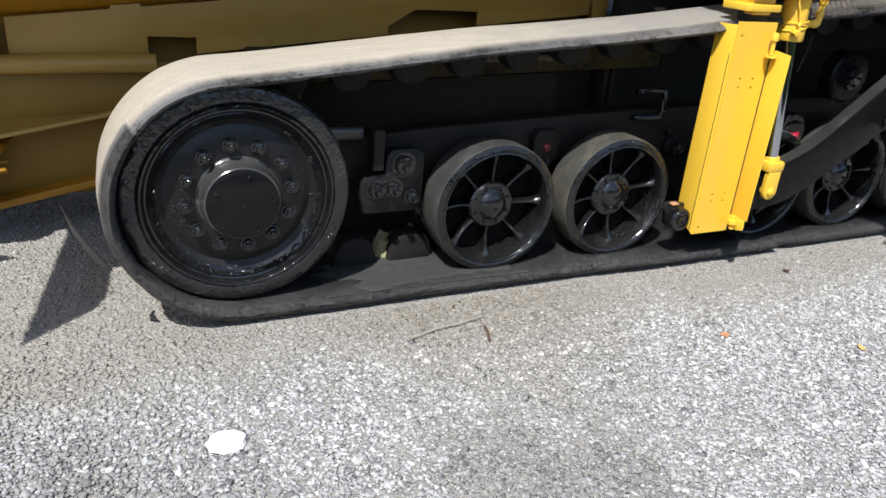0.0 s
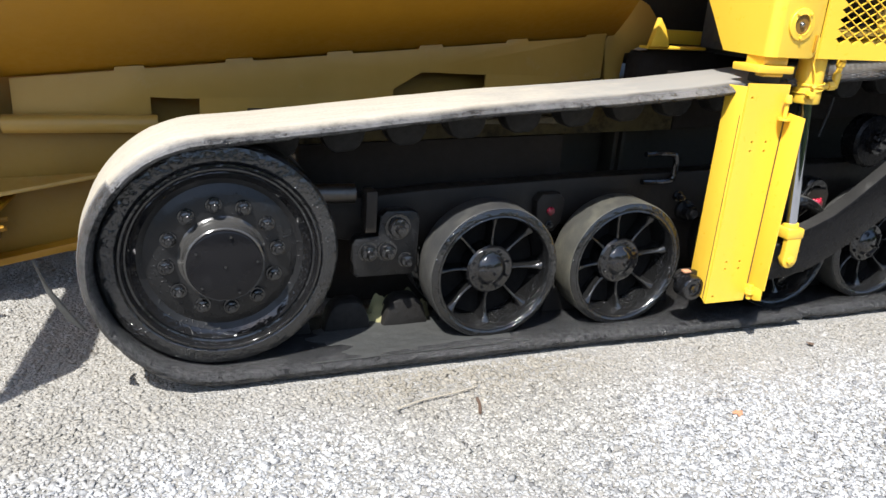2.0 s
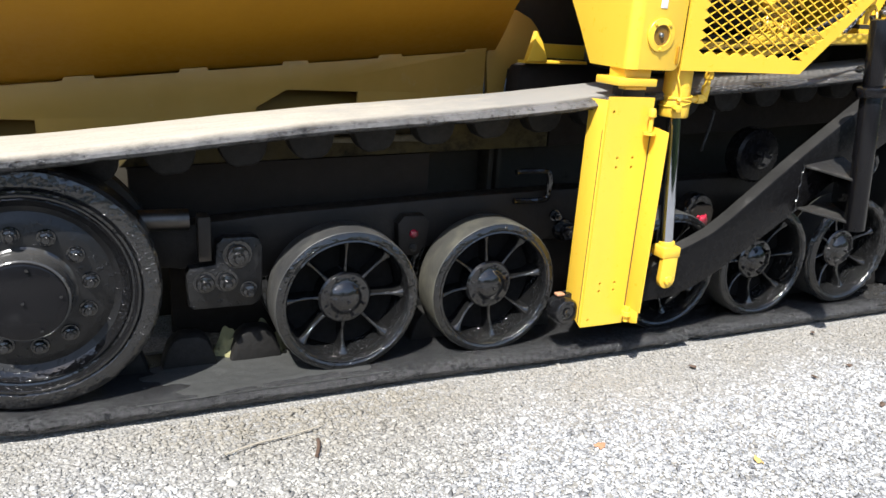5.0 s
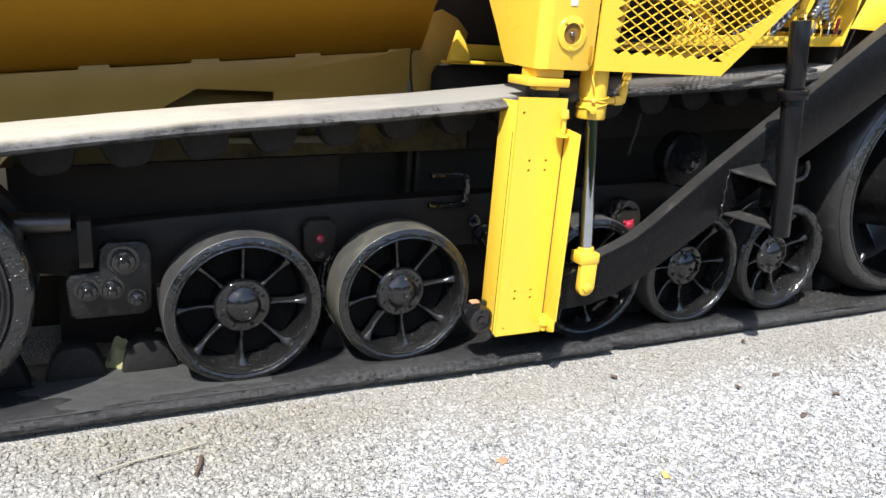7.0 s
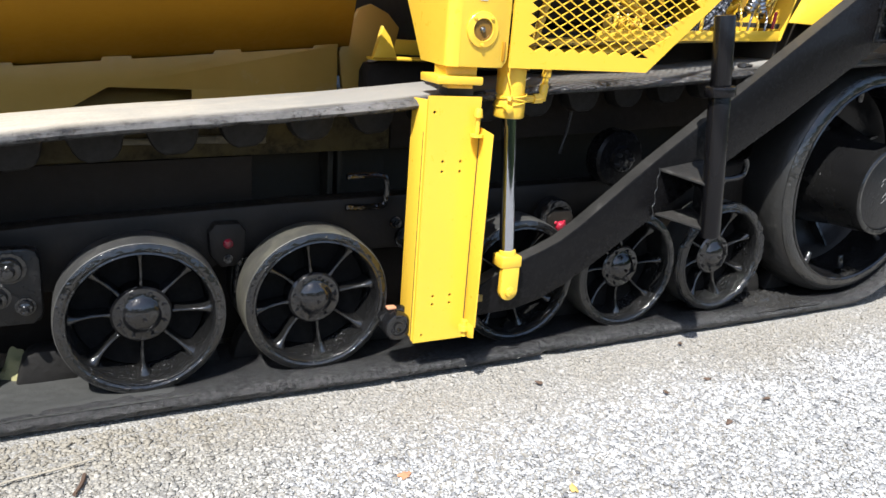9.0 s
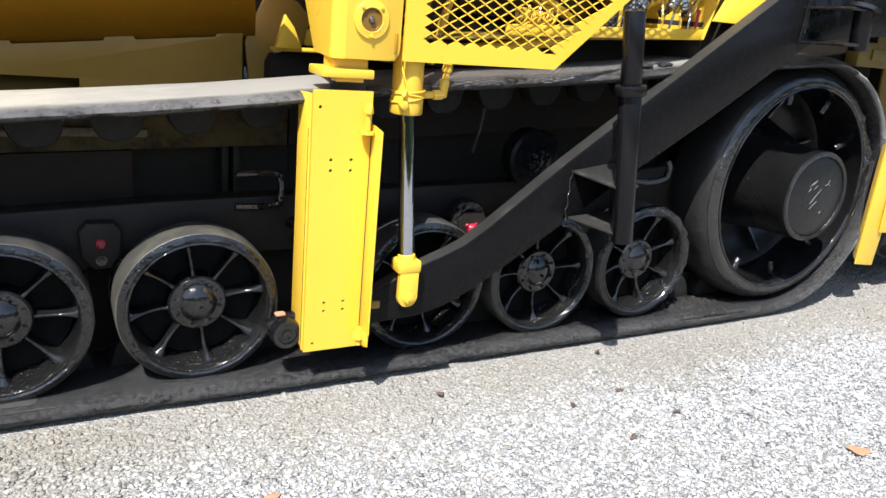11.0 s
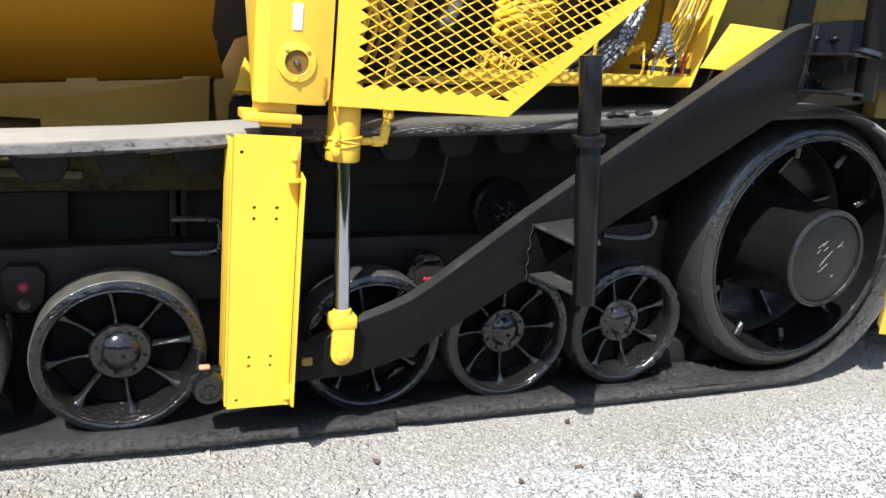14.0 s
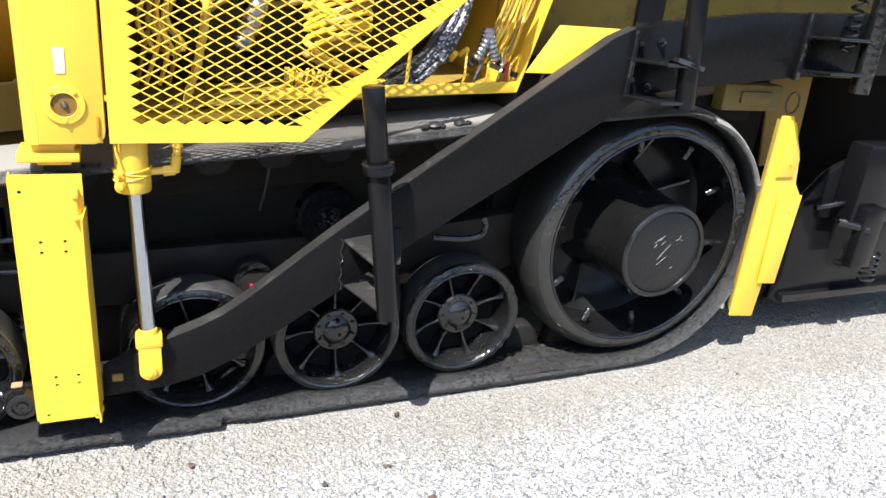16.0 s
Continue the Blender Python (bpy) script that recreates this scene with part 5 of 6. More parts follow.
    # tray and walls of the engine bay
    bm = bmesh.new()
    prism(bm, [(0.60, 1.075), (1.442, 1.118), (1.442, 1.155), (0.60, 1.11)], 0.140, 0.150, 0.003)
    tray = part("bay_tray", bm, YELLOW, paver)
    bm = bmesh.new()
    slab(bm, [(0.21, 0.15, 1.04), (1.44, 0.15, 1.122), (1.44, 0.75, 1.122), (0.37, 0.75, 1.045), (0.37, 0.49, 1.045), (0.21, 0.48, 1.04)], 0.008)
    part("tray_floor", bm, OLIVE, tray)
    bm = bmesh.new()
    slab(bm, [(1.437, 0.135, 1.12), (1.620, 0.135, 1.75), (1.620, 0.75, 1.75), (1.437, 0.75, 1.12)], 0.008)
    part("bay_bulkhead", bm, YELLOW, paver)
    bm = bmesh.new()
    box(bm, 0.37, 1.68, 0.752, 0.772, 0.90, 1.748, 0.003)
    part("bay_back_wall", bm, SHADED_OLIVE, paver)
    bm = bmesh.new()
    box(bm, -0.2, 2.6, 0.16, 2.1, 1.75, 1.79, 0.004)
    # two out-of-view extensions, added to shade the arch cheek and the rear
    box(bm, -0.7, -0.205, 0.47, 2.1, 1.75, 1.79, 0.004)
    box(bm, 2.605, 4.4, 0.36, 2.1, 1.75, 1.79, 0.004)
    part("deck", bm, YELLOW, paver)
    # sloping step plate behind the bay
    bm = bmesh.new()
    slab(bm, [(1.462, 0.135, 1.186), (1.590, 0.172, 1.342), (1.96, 0.172, 1.342), (1.84, 0.135, 1.186)], 0.006)
    part("step_plate", bm, YELLOW, paver, "sloping yellow step plate")
    # dulled yellow puts this wall's shade into its colour
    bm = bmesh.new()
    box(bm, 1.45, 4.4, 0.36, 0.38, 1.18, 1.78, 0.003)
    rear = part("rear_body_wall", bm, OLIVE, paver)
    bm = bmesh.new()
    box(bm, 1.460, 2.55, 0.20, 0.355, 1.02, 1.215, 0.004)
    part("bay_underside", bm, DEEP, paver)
    bm = bmesh.new()
    box(bm, 0.38, 2.55, 0.50, 0.74, 0.94, 1.10, 0.004)
    part("bay_sump", bm, GRIME, paver)
    bm = bmesh.new()
    box(bm, 1.445, 1.457, 0.16, 0.50, 0.98, 1.18, 0.003)
    part("bay_end_plate", bm, GRIME, paver)
    # dark plate on the wall that paints the shade of an opening
    bm = bmesh.new()
    box(bm, 2.02, 2.14, 0.34, 0.36, 1.30, 1.75, 0.003)
    part("wall_recess", bm, GRIME, rear)
    # ledge behind the belt, a bright plate as the cheek's sun patch, and the dark arch above
    bm = bmesh.new()
    slab(bm, [(0.02, 0.66, 0.953), (0.30, 0.66, 0.958), (0.30, 0.72, 0.958), (0.02, 0.72, 0.953)], 0.012)
    part("ledge", bm, YELLOW, paver)
    bm = bmesh.new()
    slab(bm, [(0.020, 0.66, 0.958), (0.052, 0.66, 1.068), (0.082, 0.66, 1.03), (0.112, 0.66, 0.958)], 0.030)
    part("gusset", bm, YELLOW, paver)
    bm = bmesh.new()
    prism(bm, [(0.02, 0.80), (0.02, 0.90), (0.035, 0.93), (0.07, 0.945), (0.70, 0.945), (0.70, 0.80)], 0.70, 0.80, 0.006)
    part("rubber_flap", bm, DEEP, paver)
    # arch walls in dark brown, a colour that holds the arch's shade
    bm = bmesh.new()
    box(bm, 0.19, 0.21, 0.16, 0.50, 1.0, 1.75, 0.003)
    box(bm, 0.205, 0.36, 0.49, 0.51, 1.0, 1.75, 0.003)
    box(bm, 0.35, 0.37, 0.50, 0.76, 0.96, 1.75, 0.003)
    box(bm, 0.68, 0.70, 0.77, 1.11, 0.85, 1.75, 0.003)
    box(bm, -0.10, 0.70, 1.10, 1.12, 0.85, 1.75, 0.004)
    part("arch_lining", bm, ARCH_SHADE, paver)
    # the cheek's darker amber carries its shade beside that bright plate
    bm = bmesh.new()
    prism(bm, [(0.004, 0.74), (-0.024, 0.958), (0.05, 1.12), (0.10, 1.14), (0.17, 1.11), (0.219, 1.059), (0.206, 0.997), (0.176, 0.924), (0.08, 0.909), (0.064, 0.74)], 0.90, 0.93, 0.003)
    part("arch_cheek", bm, HOPPER_WORN, paver)
    bm = bmesh.new()
    box(bm, 0.20, 0.66, 0.90, 0.94, 0.958, 1.016, 0.003)
    part("arch_crossbar", bm, YELLOW, paver)


AMBER = paint("amber_lens", (0.22, 0.12, 0.02), (0.15, 0.075, 0.015), 0.3, (0.10, 0.06, 0.02), 0.6, 0.2)
make_body()


def make_engine():
    """What shows through the grille: pipes, hoses and castings."""
    random.seed(12)
    j = lambda v: v * random.uniform(-1, 1)  # noqa: E731
    bm = bmesh.new()
    hose(bm, [(0.372, 0.19, 0.97), (0.400, 0.195, 1.08), (0.430, 0.20, 1.18), (0.455, 0.20, 1.32), (0.50, 0.21, 1.60)], 0.0125, 10, 10, 0.10)
    part("riser_hose", bm, BRAID, paver)
    # loom of thin hoses, bound into a thick yellow bundle
    bm = bmesh.new()
    box(bm, 0.775, 0.935, 0.255, 0.37, 1.205, 1.62, 0.03)
    bundle = part("bundled_hose", bm, OLIVE, paver, "thick bundle of yellow painted hoses")
    for k in range(34):
        bm = bmesh.new()
        z, up = 1.20 + 0.0125 * k + j(0.008), random.choice((0.10, 0.07, -0.06, -0.09))
        hose(bm, [(0.755 + j(0.012), 0.27, z), (0.80 + j(0.01), 0.228 + j(0.008), z + up * 0.4), (0.885 + j(0.01), 0.226 + j(0.008), z + up * 0.8), (0.955 + j(0.012), 0.27, z + up)], 0.0065 + 0.003 * random.random(), 7, 5, 0.15)
        part("bound_hose", bm, YELLOW if k % 5 else OLIVE, bundle)
    # coil of hose lying in the bay
    bm = bmesh.new()
    turns = [(0.680 + 0.118 * k / 130 + 0.006 * math.sin(k * 0.31), 0.20 + 0.026 * math.sin(k * 0.58), 1.136 + 0.026 * math.cos(k * 0.58) - 0.012 * k / 130) for k in range(131)]
    hose(bm, turns, 0.0052, 7, 2)
    part("hose_coil", bm, YELLOW, paver, "coil of thin yellow hose")
    bm = bmesh.new()
    rod(bm, (0.68, 0.205, 1.134), (0.80, 0.205, 1.124), 0.021, n=14, bevel=0.004)
    part("filter", bm, OLIVE, paver)
    for k in range(7):
        bm = bmesh.new()
        x0 = 0.675 + 0.018 * k
        hose(bm, [(x0 + j(0.01), 0.18, 1.105 + j(0.004)), (x0 + 0.012 + j(0.01), 0.166, 1.135), (x0 + 0.024 + j(0.012), 0.18, 1.166 + j(0.006))], 0.0042, 6, 5)
        part("coil_tie", bm, YELLOW, paver)
    bm = bmesh.new()
    hose(bm, [(0.26, 0.22, 1.01), (0.40, 0.20, 1.012), (0.58, 0.20, 1.028), (0.72, 0.2, 1.052), (0.84, 0.2, 1.078), (1.0, 0.22, 1.12)], 0.021, 12, 8, 0.03)
    part("lower_pipe", bm, YELLOW, paver)
    bm = bmesh.new()
    hose(bm, [(0.548, 0.20, 1.215), (0.560, 0.20, 1.245), (0.585, 0.205, 1.30), (0.612, 0.21, 1.37), (0.63, 0.24, 1.46)], 0.027, 14, 6, 0.09)
    part("silver_hose", bm, FOIL, paver, "silver ribbed hose")
    # small yellow lines in the front corner and along the top
    for k in range(8):
        bm = bmesh.new()
        x0 = 0.265 + 0.014 * k
        hose(bm, [(x0 + j(0.01), 0.21, 1.10 + 0.10 * (k % 2)), (x0 + 0.03 + j(0.02), 0.19, 1.21 + j(0.02)), (x0 + 0.01 + j(0.03), 0.20, 1.29 + j(0.02)), (x0 + 0.06 + j(0.04), 0.24, 1.45), (x0 + 0.08, 0.26, 1.62)], 0.0065, 7, 7, 0.10)
        part("small_hose", bm, YELLOW if k % 3 else OLIVE, paver)
    for k in range(6):
        bm = bmesh.new()
        z0 = 1.30 + 0.03 * k
        hose(bm, [(0.46 + j(0.02), 0.26, z0), (0.56 + j(0.02), 0.28, z0 + 0.05 + j(0.02)), (0.66, 0.29, z0 + 0.03 + j(0.02)), (0.78, 0.29, z0 + 0.06)], 0.009, 7, 6, 0.10)
        part("cross_hose", bm, YELLOW if k % 2 else OLIVE, paver)
    bm = bmesh.new()
    box(bm, 0.39, 0.60, 0.45, 0.74, 1.06, 1.55, 0.03)
    box(bm, 0.62, 1.20, 0.50, 0.74, 1.12, 1.60, 0.03)
    part("engine_block", bm, GRIME, paver)
    random.seed(4)
    for k in range(6):
        bm = bmesh.new()
        dx, dz = 0.030 * (k % 3), 0.022 * (k // 3)
        hose(bm, [(0.955 + dx, 0.20 + 0.03 * (k // 3), 1.105 + dz), (1.03 + dx + j(0.008), 0.19 + 0.03 * (k // 3), 1.135 + dz), (1.105 + dx + j(0.01), 0.195, 1.195 + dz + j(0.01)), (1.165 + dx, 0.21, 1.265 + dz), (1.215 + dx, 0.24, 1.36 + dz), (1.24 + dx, 0.27, 1.50)], 0.0125, 9, 9, 0.14)
        part("speckled_hose", bm, SPECKLE if k % 3 else GRIME, paver)
    for x, lean in ((1.305, 0.012), (1.368, -0.012)):
        bm = bmesh.new()
        hose(bm, [(x, 0.19, 1.215), (x + lean, 0.185, 1.245), (x + 2 * lean, 0.185, 1.28), (x + 2.4 * lean, 0.19, 1.315)], 0.019, 14, 5, 0.08)
        part("hose_end", bm, FOIL, paver, "silver hose end fitting")
    for k in range(5):
        bm = bmesh.new()
        x = 1.25 + 0.042 * k
        hose(bm, [(x, 0.17, 1.125), (x + j(0.01), 0.165, 1.165), (x + 0.02 + j(0.012), 0.18, 1.20), (x + 0.03 + j(0.02), 0.20, 1.235)], 0.0045, 6, 6, 0.1)
        part("drain_line", bm, FOIL if k % 2 else YELLOW, paver)
    for k in range(7):
        bm = bmesh.new()
        x, z = 1.19 + 0.036 * k, 1.195 + 0.014 * (k % 3)
        rod(bm, (x, 0.235, z), (x + 0.012 + j(0.01), 0.205, z + 0.012 + j(0.012)), 0.012 + 0.004 * (k % 2), 0.010, 8, 0.002)
        part("pipe_fitting", bm, YELLOW if k % 3 else SPECKLE, paver)
    for k in range(18):
        bm = bmesh.new()
        x = 1.335 + 0.0062 * k
        wig = j(0.008)
        hose(bm, [(x - 0.02 + j(0.02), 0.175 + 0.010 * (k % 4), 1.19 + 0.05 * random.random()), (x + 0.008 + wig, 0.175 + 0.012 * (k % 3), 1.29), (x + 0.050 - wig, 0.185 + 0.01 * (k % 2), 1.42), (x + 0.13 + wig, 0.20, 1.70)], 0.0045, 6, 6, 0.12)
        part("cable", bm, YELLOW if k % 4 else OLIVE, paver)
    bm = bmesh.new()
    rod(bm, (1.05, 0.15, 1.13), (1.06, 0.16, 1.24), 0.006, n=8)
    part("small_pipe", bm, YELLOW, paver)
    bm = bmesh.new()
    rod(bm, (1.395, 0.145, 1.16), (1.40, 0.145, 1.22), 0.006, n=8)
    part("red_tag", bm, RED, paver)


def speckle_mat():
    n = Nodes("braided_hose")
    v = n.add("ShaderNodeTexVoronoi", Scale=130.0)
    n.link(n.coord.outputs["Object"], v.inputs["Vector"])
    n.set(Base_Color=n.ramp(v.outputs["Color"], [(0.35, (0.02, 0.02, 0.025)), (0.62, (0.06, 0.06, 0.068)), (0.78, (0.36, 0.37, 0.40))]), Roughness=0.4)
    return n.mat


SPECKLE = speckle_mat()
BRAID = paint("yellow_and_bare_braid", (0.70, 0.44, 0.05), (0.62, 0.40, 0.06), 0.4, (0.52, 0.50, 0.44), 0.52, 0.6, 120.0)
make_engine()


# ---- hopper ----
def make_hopper():
    rise = lambda x, z0: z0 + 0.105 * (x + 0.08)  # noqa: E731
    y = 0.88
    # worn lower plate with a stepped upper edge and two cut-outs
    edge = []
    edge.append((-2.24, rise(-2.24, 0.973)))
    for x in (-1.93, -1.57, -1.21, -0.856, -0.492, -0.13):
        edge += [(x, rise(x, 0.973)), (x + 0.004, rise(x, 0.986)), (x + 0.094, rise(x + 0.094, 0.984)), (x + 0.098, rise(x + 0.1, 0.973))]
    edge.append((-0.036, rise(-0.036, 0.973)))
    low = [(-0.036, rise(-0.036, 0.80)), (-0.57, rise(-0.57, 0.80)), (-0.57, rise(-0.57, 0.855)), (-0.84, rise(-0.84, 0.885)), (-0.95, rise(-0.95, 0.83)), (-0.95, rise(-0.95, 0.80)),
           (-1.66, rise(-1.66, 0.80)), (-1.66, rise(-1.66, 0.855)), (-1.82, rise(-1.82, 0.875)), (-1.82, rise(-1.82, 0.80)), (-2.24, rise(-2.24, 0.80))]
    bm = bmesh.new()
    prism(bm, edge + low, y, y + 0.012, 0.002)
    hopper = part("hopper", bm, HOPPER_WORN, paver, "worn yellow steel hopper side with folding wing")
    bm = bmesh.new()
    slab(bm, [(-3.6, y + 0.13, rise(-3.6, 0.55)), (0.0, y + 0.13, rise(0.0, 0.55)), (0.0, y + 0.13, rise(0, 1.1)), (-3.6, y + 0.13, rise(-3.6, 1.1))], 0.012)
    part("back_plate", bm, HOPPER_SHADED, hopper)
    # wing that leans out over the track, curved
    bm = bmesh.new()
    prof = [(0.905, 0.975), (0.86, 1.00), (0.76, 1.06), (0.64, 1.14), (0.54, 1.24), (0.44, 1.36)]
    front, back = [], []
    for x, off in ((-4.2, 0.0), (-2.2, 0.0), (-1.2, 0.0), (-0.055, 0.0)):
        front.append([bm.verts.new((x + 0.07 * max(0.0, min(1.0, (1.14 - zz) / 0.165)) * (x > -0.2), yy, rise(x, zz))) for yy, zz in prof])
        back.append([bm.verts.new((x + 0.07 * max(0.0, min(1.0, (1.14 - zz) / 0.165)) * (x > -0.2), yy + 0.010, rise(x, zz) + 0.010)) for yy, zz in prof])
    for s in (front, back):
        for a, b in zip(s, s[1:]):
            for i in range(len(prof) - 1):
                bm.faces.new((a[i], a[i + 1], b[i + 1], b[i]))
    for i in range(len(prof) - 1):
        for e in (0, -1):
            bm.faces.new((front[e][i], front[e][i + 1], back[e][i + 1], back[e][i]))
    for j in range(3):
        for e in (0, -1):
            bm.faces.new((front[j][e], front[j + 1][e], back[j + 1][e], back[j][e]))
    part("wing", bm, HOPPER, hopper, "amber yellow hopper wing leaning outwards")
    bm = bmesh.new()
    rod(bm, (-2.272, y - 0.02, 0.603), (-1.80, y - 0.02, 0.606), 0.031, n=24, bevel=0.003)
    part("hinge_tube", bm, HOPPER_WORN, hopper)
    bm = bmesh.new()
    rod(bm, (-2.62, y - 0.02, 0.598), (-2.288, y - 0.02, 0.602), 0.029, n=24, bevel=0.003)
    part("hinge_tube", bm, HOPPER_WORN, hopper)
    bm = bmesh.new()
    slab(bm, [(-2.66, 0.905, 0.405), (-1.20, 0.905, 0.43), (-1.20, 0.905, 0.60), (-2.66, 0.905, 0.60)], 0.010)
    part("upper_apron_panel", bm, HOPPER_SHADED, hopper)
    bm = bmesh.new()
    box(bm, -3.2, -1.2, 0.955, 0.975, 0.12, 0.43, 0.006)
    part("lower_panel", bm, HOPPER_SHADED, hopper)
    bm = bmesh.new()
    slab(bm, [(-2.66, 0.80, 0.312), (-1.90, 0.845, 0.446), (-1.90, 0.95, 0.432), (-2.66, 0.95, 0.400)], 0.014)
    part("apron_flange", bm, HOPPER_WORN, hopper)
    bm = bmesh.new()
    slab(bm, [(-2.62, 0.875, 0.062), (-1.86, 0.885, 0.212), (-1.86, 1.1, 0.205), (-2.62, 1.1, 0.055)], 0.026)
    part("apron_lip", bm, HOPPER, hopper)
    # block with a stepped cover and a tangle of bolts on its side
    bm = bmesh.new()
    box(bm, -2.60, -2.333, 0.75, 0.95, 0.184, 0.306, 0.006)
    block = part("push_block", bm, HOPPER, hopper)
    bm = bmesh.new()
    slab(bm, [(-2.62, 0.77, 0.322), (-2.30, 0.80, 0.330), (-2.27, 0.95, 0.345), (-2.62, 0.95, 0.338)], 0.014)
    part("block_cover", bm, HOPPER, block)
    for by, bz in ((0.80, 0.268), (0.835, 0.252), (0.87, 0.275)):
        bm = bmesh.new()
        rod(bm, (-2.335, by, bz), (-2.292, by, bz + 0.004), 0.010, 0.008, 8, 0.002)
        part("bolt", bm, HOPPER, block)
    bm = bmesh.new()
    slab(bm, [(-2.36, 0.84, rise(-2.36, 0.84)), (-2.28, 0.84, rise(-2.3, 0.84)), (-2.27, 0.83, rise(-2.27, 1.0)), (-2.36, 0.76, rise(-2.36, 1.16))], 0.014)
    part("front_edge_strip", bm, HOPPER, hopper)
    bm = bmesh.new()
    slab(bm, [(-2.50, 0.86, 0.33), (-2.405, 0.86, 0.36), (-2.352, 0.86, 0.56), (-2.46, 0.86, 0.56)], 0.014)
    part("front_post", bm, HOPPER, hopper)
    # floor and nose at the front corner, and unseen plates added to cast the ground shadow
    bm = bmesh.new()
    slab(bm, [(-2.9, 0.9, 0.74), (0.0, 0.9, 0.99), (0.0, 2.2, 0.99), (-2.9, 2.2, 0.74)], 0.02)
    part("hopper_floor", bm, HOPPER, hopper)
    bm = bmesh.new()
    slab(bm, [(-2.865, -0.476, 1.30), (-2.759, 0.297, 1.30), (-2.776, 0.467, 1.30), (-2.45, 0.50, 1.30), (-2.45, -0.05, 1.30), (-2.625, -0.035, 1.30), (-2.641, -0.23, 1.30), (-2.671, -0.307, 1.30)], 0.012)
    slab(bm, [(-3.11, 0.243, 1.30), (-2.905, 0.115, 1.30), (-3.16, 0.04, 1.30)], 0.012)
    slab(bm, [(-2.78, 0.34, 1.30), (-2.70, 0.34, 1.30), (-2.70, 0.46, 1.06), (-2.78, 0.46, 1.06)], 0.012)
    slab(bm, [(-3.06, 0.20, 1.30), (-2.98, 0.20, 1.30), (-2.98, 0.46, 1.03), (-3.06, 0.46, 1.03)], 0.012)
    part("corner_flap", bm, GRIME, hopper)


make_hopper()


# ---- rear end ----
# scratched yellow, darkened to paint the crossbeam's shade
SHADED_BEAM = paint("scratched_dull_yellow_paint", (0.20, 0.135, 0.022), (0.13, 0.088, 0.016), 0.5, (0.06, 0.05, 0.025), 0.50, 0.3, 40.0)


def make_rear():
    bm = bmesh.new()
    prism(bm, [(2.562, 0.21), (2.69, 0.195), (2.70, 0.355), (2.76, 0.365), (2.765, 0.75), (2.725, 0.80), (2.715, 0.86), (2.70, 0.93), (2.615, 1.075), (2.555, 1.075)], 0.038, 0.046, 0.002)
    guard = part("rear_guard", bm, YELLOW, paver, "upright yellow guard behind the drive wheel")
    bm = bmesh.new()
    slab(bm, [(2.562, 0.046, 0.23), (2.557, 0.046, 1.06), (2.557, 0.062, 1.06), (2.562, 0.062, 0.25)], 0.006)
    part("side_flange", bm, OLIVE, guard)
    bm = bmesh.new()
    prism(bm, [(2.64, 0.745), (2.662, 0.36), (2.755, 0.352), (2.768, 0.75)], 0.026, 0.034, 0.002)
    part("lapped_plate", bm, YELLOW, guard)
    bm = bmesh.new()
    prism(bm, [(2.60, 0.83), (2.69, 0.83), (2.70, 0.90), (2.63, 1.05), (2.60, 1.06)], 0.029, 0.035, 0.002)
    part("lapped_plate", bm, YELLOW, guard)
    for x, z in ((2.655, 0.885), (2.72, 0.68)):
        bm = bmesh.new()
        hexbolt(bm, (x, 0.029, z), 0.006, 0.006)
        part("bolt", bm, YELLOW, guard)
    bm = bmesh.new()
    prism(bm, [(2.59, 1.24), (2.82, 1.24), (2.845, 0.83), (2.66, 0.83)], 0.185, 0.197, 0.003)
    part("upper_plate", bm, HOPPER_SHADED, guard)
    bm = bmesh.new()
    ring = [(2.65 + 0.033 * math.cos(k * 0.4), 0.095, 1.115 + 0.042 * math.sin(k * 0.4)) for k in range(17)]
    hose(bm, ring, 0.0035, 6, 3)
    part("ring", bm, BLACK, guard)
    bm = bmesh.new()
    box(bm, 2.32, 2.61, 0.120, 0.18, 1.075, 1.175, 0.004)
    part("rear_crossbeam", bm, SHADED_BEAM, paver)
    bm = bmesh.new()
    box(bm, 2.40, 2.55, 0.110, 0.122, 1.105, 1.15, 0.002)
    part("beam_step", bm, SHADED_BEAM, paver)


make_rear()


def make_rear_shade():
    # dark wall added to fill the rear with shade
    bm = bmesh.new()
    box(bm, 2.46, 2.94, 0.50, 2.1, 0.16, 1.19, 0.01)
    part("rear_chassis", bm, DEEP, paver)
    # unseen platform, added to shade the machine's rear
    bm = bmesh.new()
    box(bm, 2.12, 4.3, -0.17, 2.2, 1.90, 1.96, 0.008)
    part("platform_deck", bm, BLACK_SMOOTH, paver)


make_rear_shade()


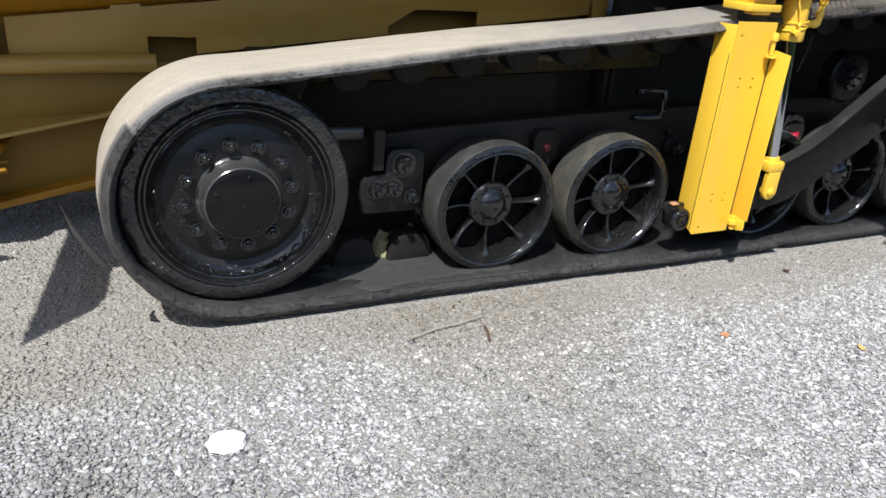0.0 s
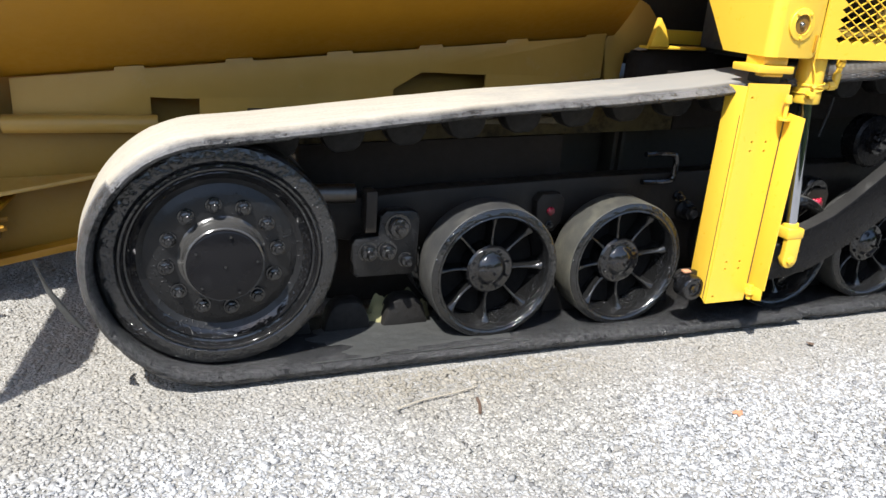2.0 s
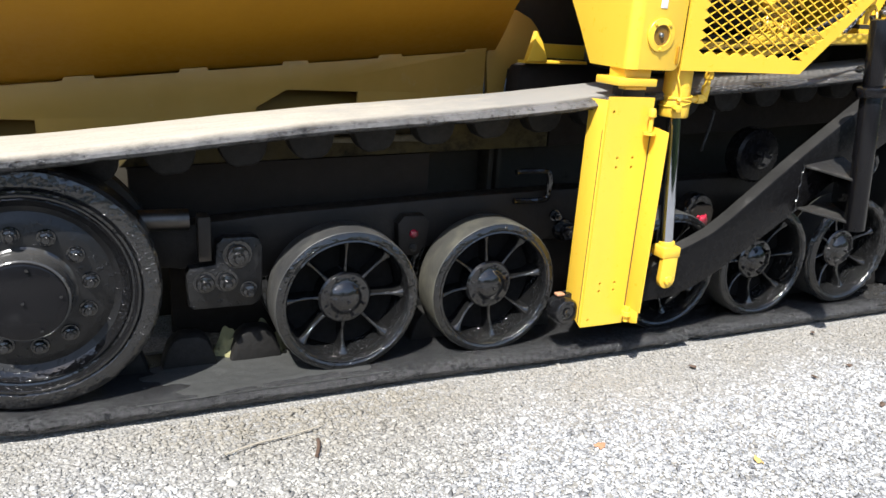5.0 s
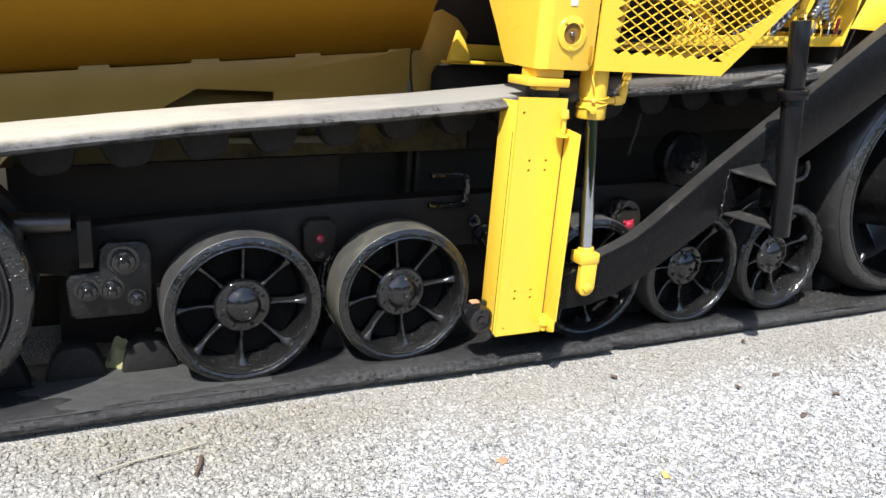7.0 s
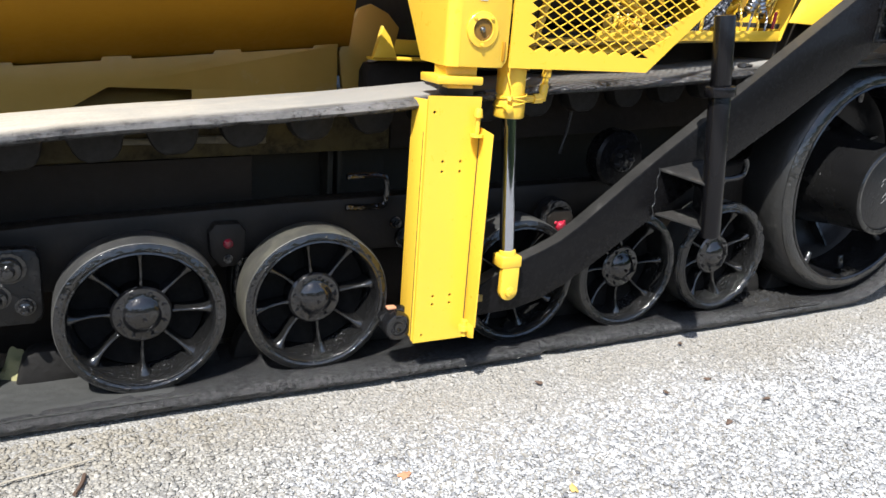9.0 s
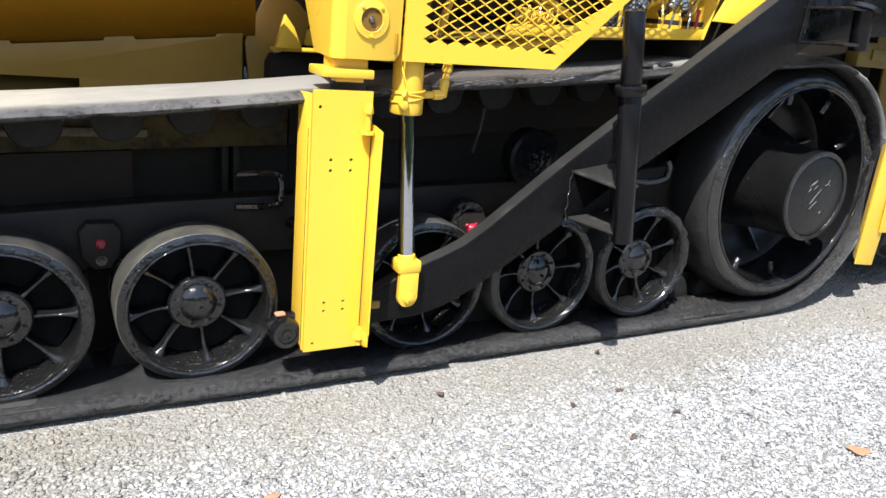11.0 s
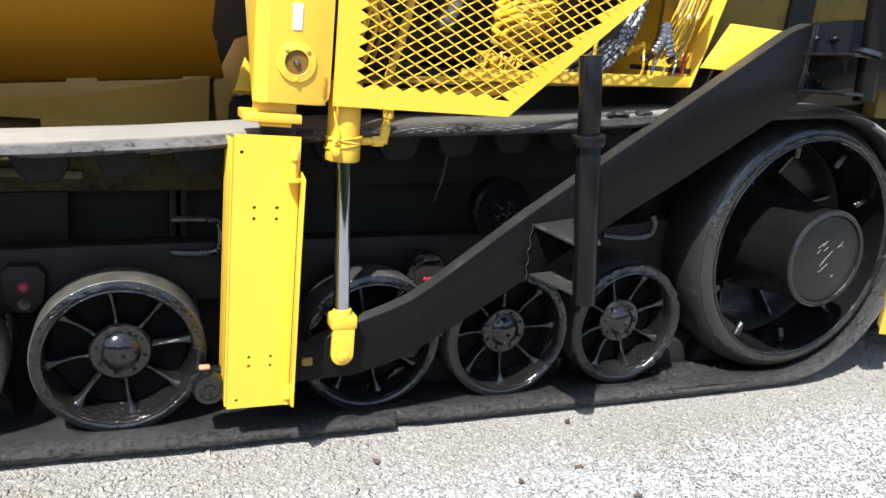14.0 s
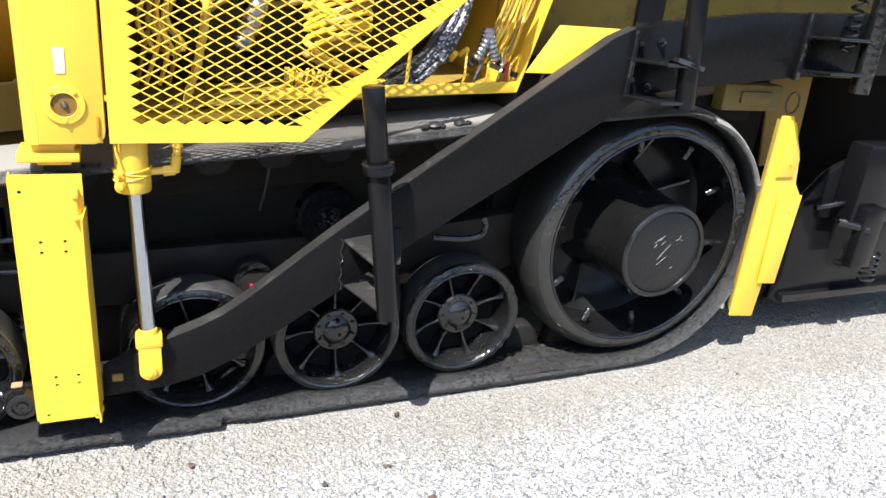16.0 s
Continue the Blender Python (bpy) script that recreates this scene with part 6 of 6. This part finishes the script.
def make_screed():
    screed = thing("paver_screed", "black steel screed end hung behind the paver", "screed")
    bm = bmesh.new()
    prism(bm, [(2.90, 0.20), (2.95, 0.30), (2.93, 0.66), (3.06, 0.80), (3.2, 0.88), (4.4, 0.92), (4.4, 0.24), (2.98, 0.17)], 0.16, 0.20, 0.006)
    part("side_plate", bm, BLACK_SMOOTH, screed)
    bm = bmesh.new()
    box(bm, 2.96, 4.4, 0.13, 0.17, 0.185, 0.225, 0.004)
    part("lower_rail", bm, BLACK, screed)
    bm = bmesh.new()
    box(bm, 3.12, 3.40, 0.04, 0.16, 0.60, 0.95, 0.012)
    box(bm, 3.16, 3.28, 0.00, 0.05, 0.40, 0.68, 0.008)
    part("lug_block", bm, BLACK_SMOOTH, screed)
    bm = bmesh.new()
    rod(bm, (2.98, 0.12, 0.655), (3.14, 0.10, 0.68), 0.014, n=12)
    part("bolt", bm, BLACK, screed)
    bm = bmesh.new()
    rod(bm, (3.10, 0.08, 0.60), (3.20, 0.0, 0.585), 0.018, n=12)
    part("bolt", bm, BLACK, screed)
    bm = bmesh.new()
    rod(bm, (3.3, 0.05, 0.95), (3.3, 0.05, 0.99), 0.016, n=10)
    part("bolt", bm, BLACK, screed)
    bm = bmesh.new()
    pts = [(3.40 + 0.03 * math.cos(k * 0.9), 0.08 + 0.03 * math.sin(k * 0.9), 0.28 + 0.0042 * k) for k in range(36)]
    hose(bm, pts, 0.007, 6, 2)
    part("coil_spring", bm, BLACK, screed)
    bm = bmesh.new()
    box(bm, 2.95, 4.4, 0.20, 2.2, 0.22, 0.60, 0.01)
    box(bm, 3.4, 4.4, 0.20, 2.2, 0.60, 1.2, 0.01)
    part("screed_body", bm, DEEP, screed)
    bm = bmesh.new()
    rod(bm, (3.55, 0.0, 0.6), (3.55, 0.0, 1.3), 0.04, n=16)
    part("slide_tube", bm, BLACK, screed)


make_screed()


# ---- loose bits on the gravel ----
def leaf(name, label, at, size, mat, turn, seed):
    random.seed(seed)
    bm = bmesh.new()
    rim = []
    for k in range(14):
        a = 2 * math.pi * k / 14
        r = size * (0.62 + 0.38 * abs(math.cos(a * 1.5)) + 0.15 * random.uniform(-1, 1))
        rim.append(bm.verts.new((r * math.cos(a) * 1.2, r * math.sin(a) * 0.7, 0.004 * random.random())))
    mid = bm.verts.new((0, 0, 0.006))
    faces = [bm.faces.new((mid, rim[k], rim[(k + 1) % 14])) for k in range(14)]
    ext = bmesh.ops.extrude_face_region(bm, geom=faces)["geom"]
    bmesh.ops.translate(bm, vec=(0, 0, -0.0015), verts=[e for e in ext if isinstance(e, bmesh.types.BMVert)])
    ob = part(name, bm, mat)
    ob.matrix_basis = pose(*at, 4, 5, turn)
    tagged(ob, label, "leaf", group="dry leaves on the gravel")


leaf("dry_leaf", "small dry orange leaf on the gravel", (-0.26, -0.436, 0.004), 0.020, LEAF_RED, 20, 1)
leaf("dry_leaf", "small dry tan leaf on the gravel", (0.12, -0.634, 0.004), 0.018, LEAF_TAN, 70, 2)
leaf("dry_leaf", "orange red dry leaf on the gravel", (1.40, -0.815, 0.005), 0.035, LEAF_RED, -15, 3)
for k, (x, y) in enumerate(((0.93, -0.28), (1.05, -0.02), (0.72, -0.31), (0.35, -0.12), (1.02, -0.45), (0.78, -0.52))):
    leaf("dry_leaf", "dark curled leaf scrap on the gravel", (x, y, 0.004), 0.014, LEAF_DARK, 40 * k, 10 + k)


def make_pale_stone():
    bm = bmesh.new()
    for v in bmesh.ops.create_icosphere(bm, subdivisions=3, radius=1.0)["verts"]:
        v.co *= 1 + 0.22 * noise.noise(v.co * 1.7) + 0.1 * noise.noise(v.co * 4)
        v.co = Vector((v.co.x * 0.046, v.co.y * 0.040, v.co.z * 0.012))
    ob = part("flat_stone", bm, WHITE)
    ob.matrix_basis = pose(-1.80, -0.47, 0.003)
    tagged(ob, "flat pale stone lying on the gravel", "stone")


make_pale_stone()


def make_twig():
    bm = bmesh.new()
    hose(bm, [(-1.225, -0.172, 0.006), (-1.14, -0.145, 0.006), (-1.05, -0.132, 0.006), (-0.962, -0.112, 0.006)], 0.0026, 6, 5)
    ob = part("twig", bm, TWIG)
    tagged(ob, "thin pale twig lying on the gravel", "twig")
    bm = bmesh.new()
    hose(bm, [(-0.985, -0.174, 0.006), (-0.992, -0.21, 0.006), (-1.008, -0.249, 0.006)], 0.005, 6, 5)
    tagged(part("twig", bm, LEAF_DARK), "short dark twig lying on the gravel", "twig")


make_twig()
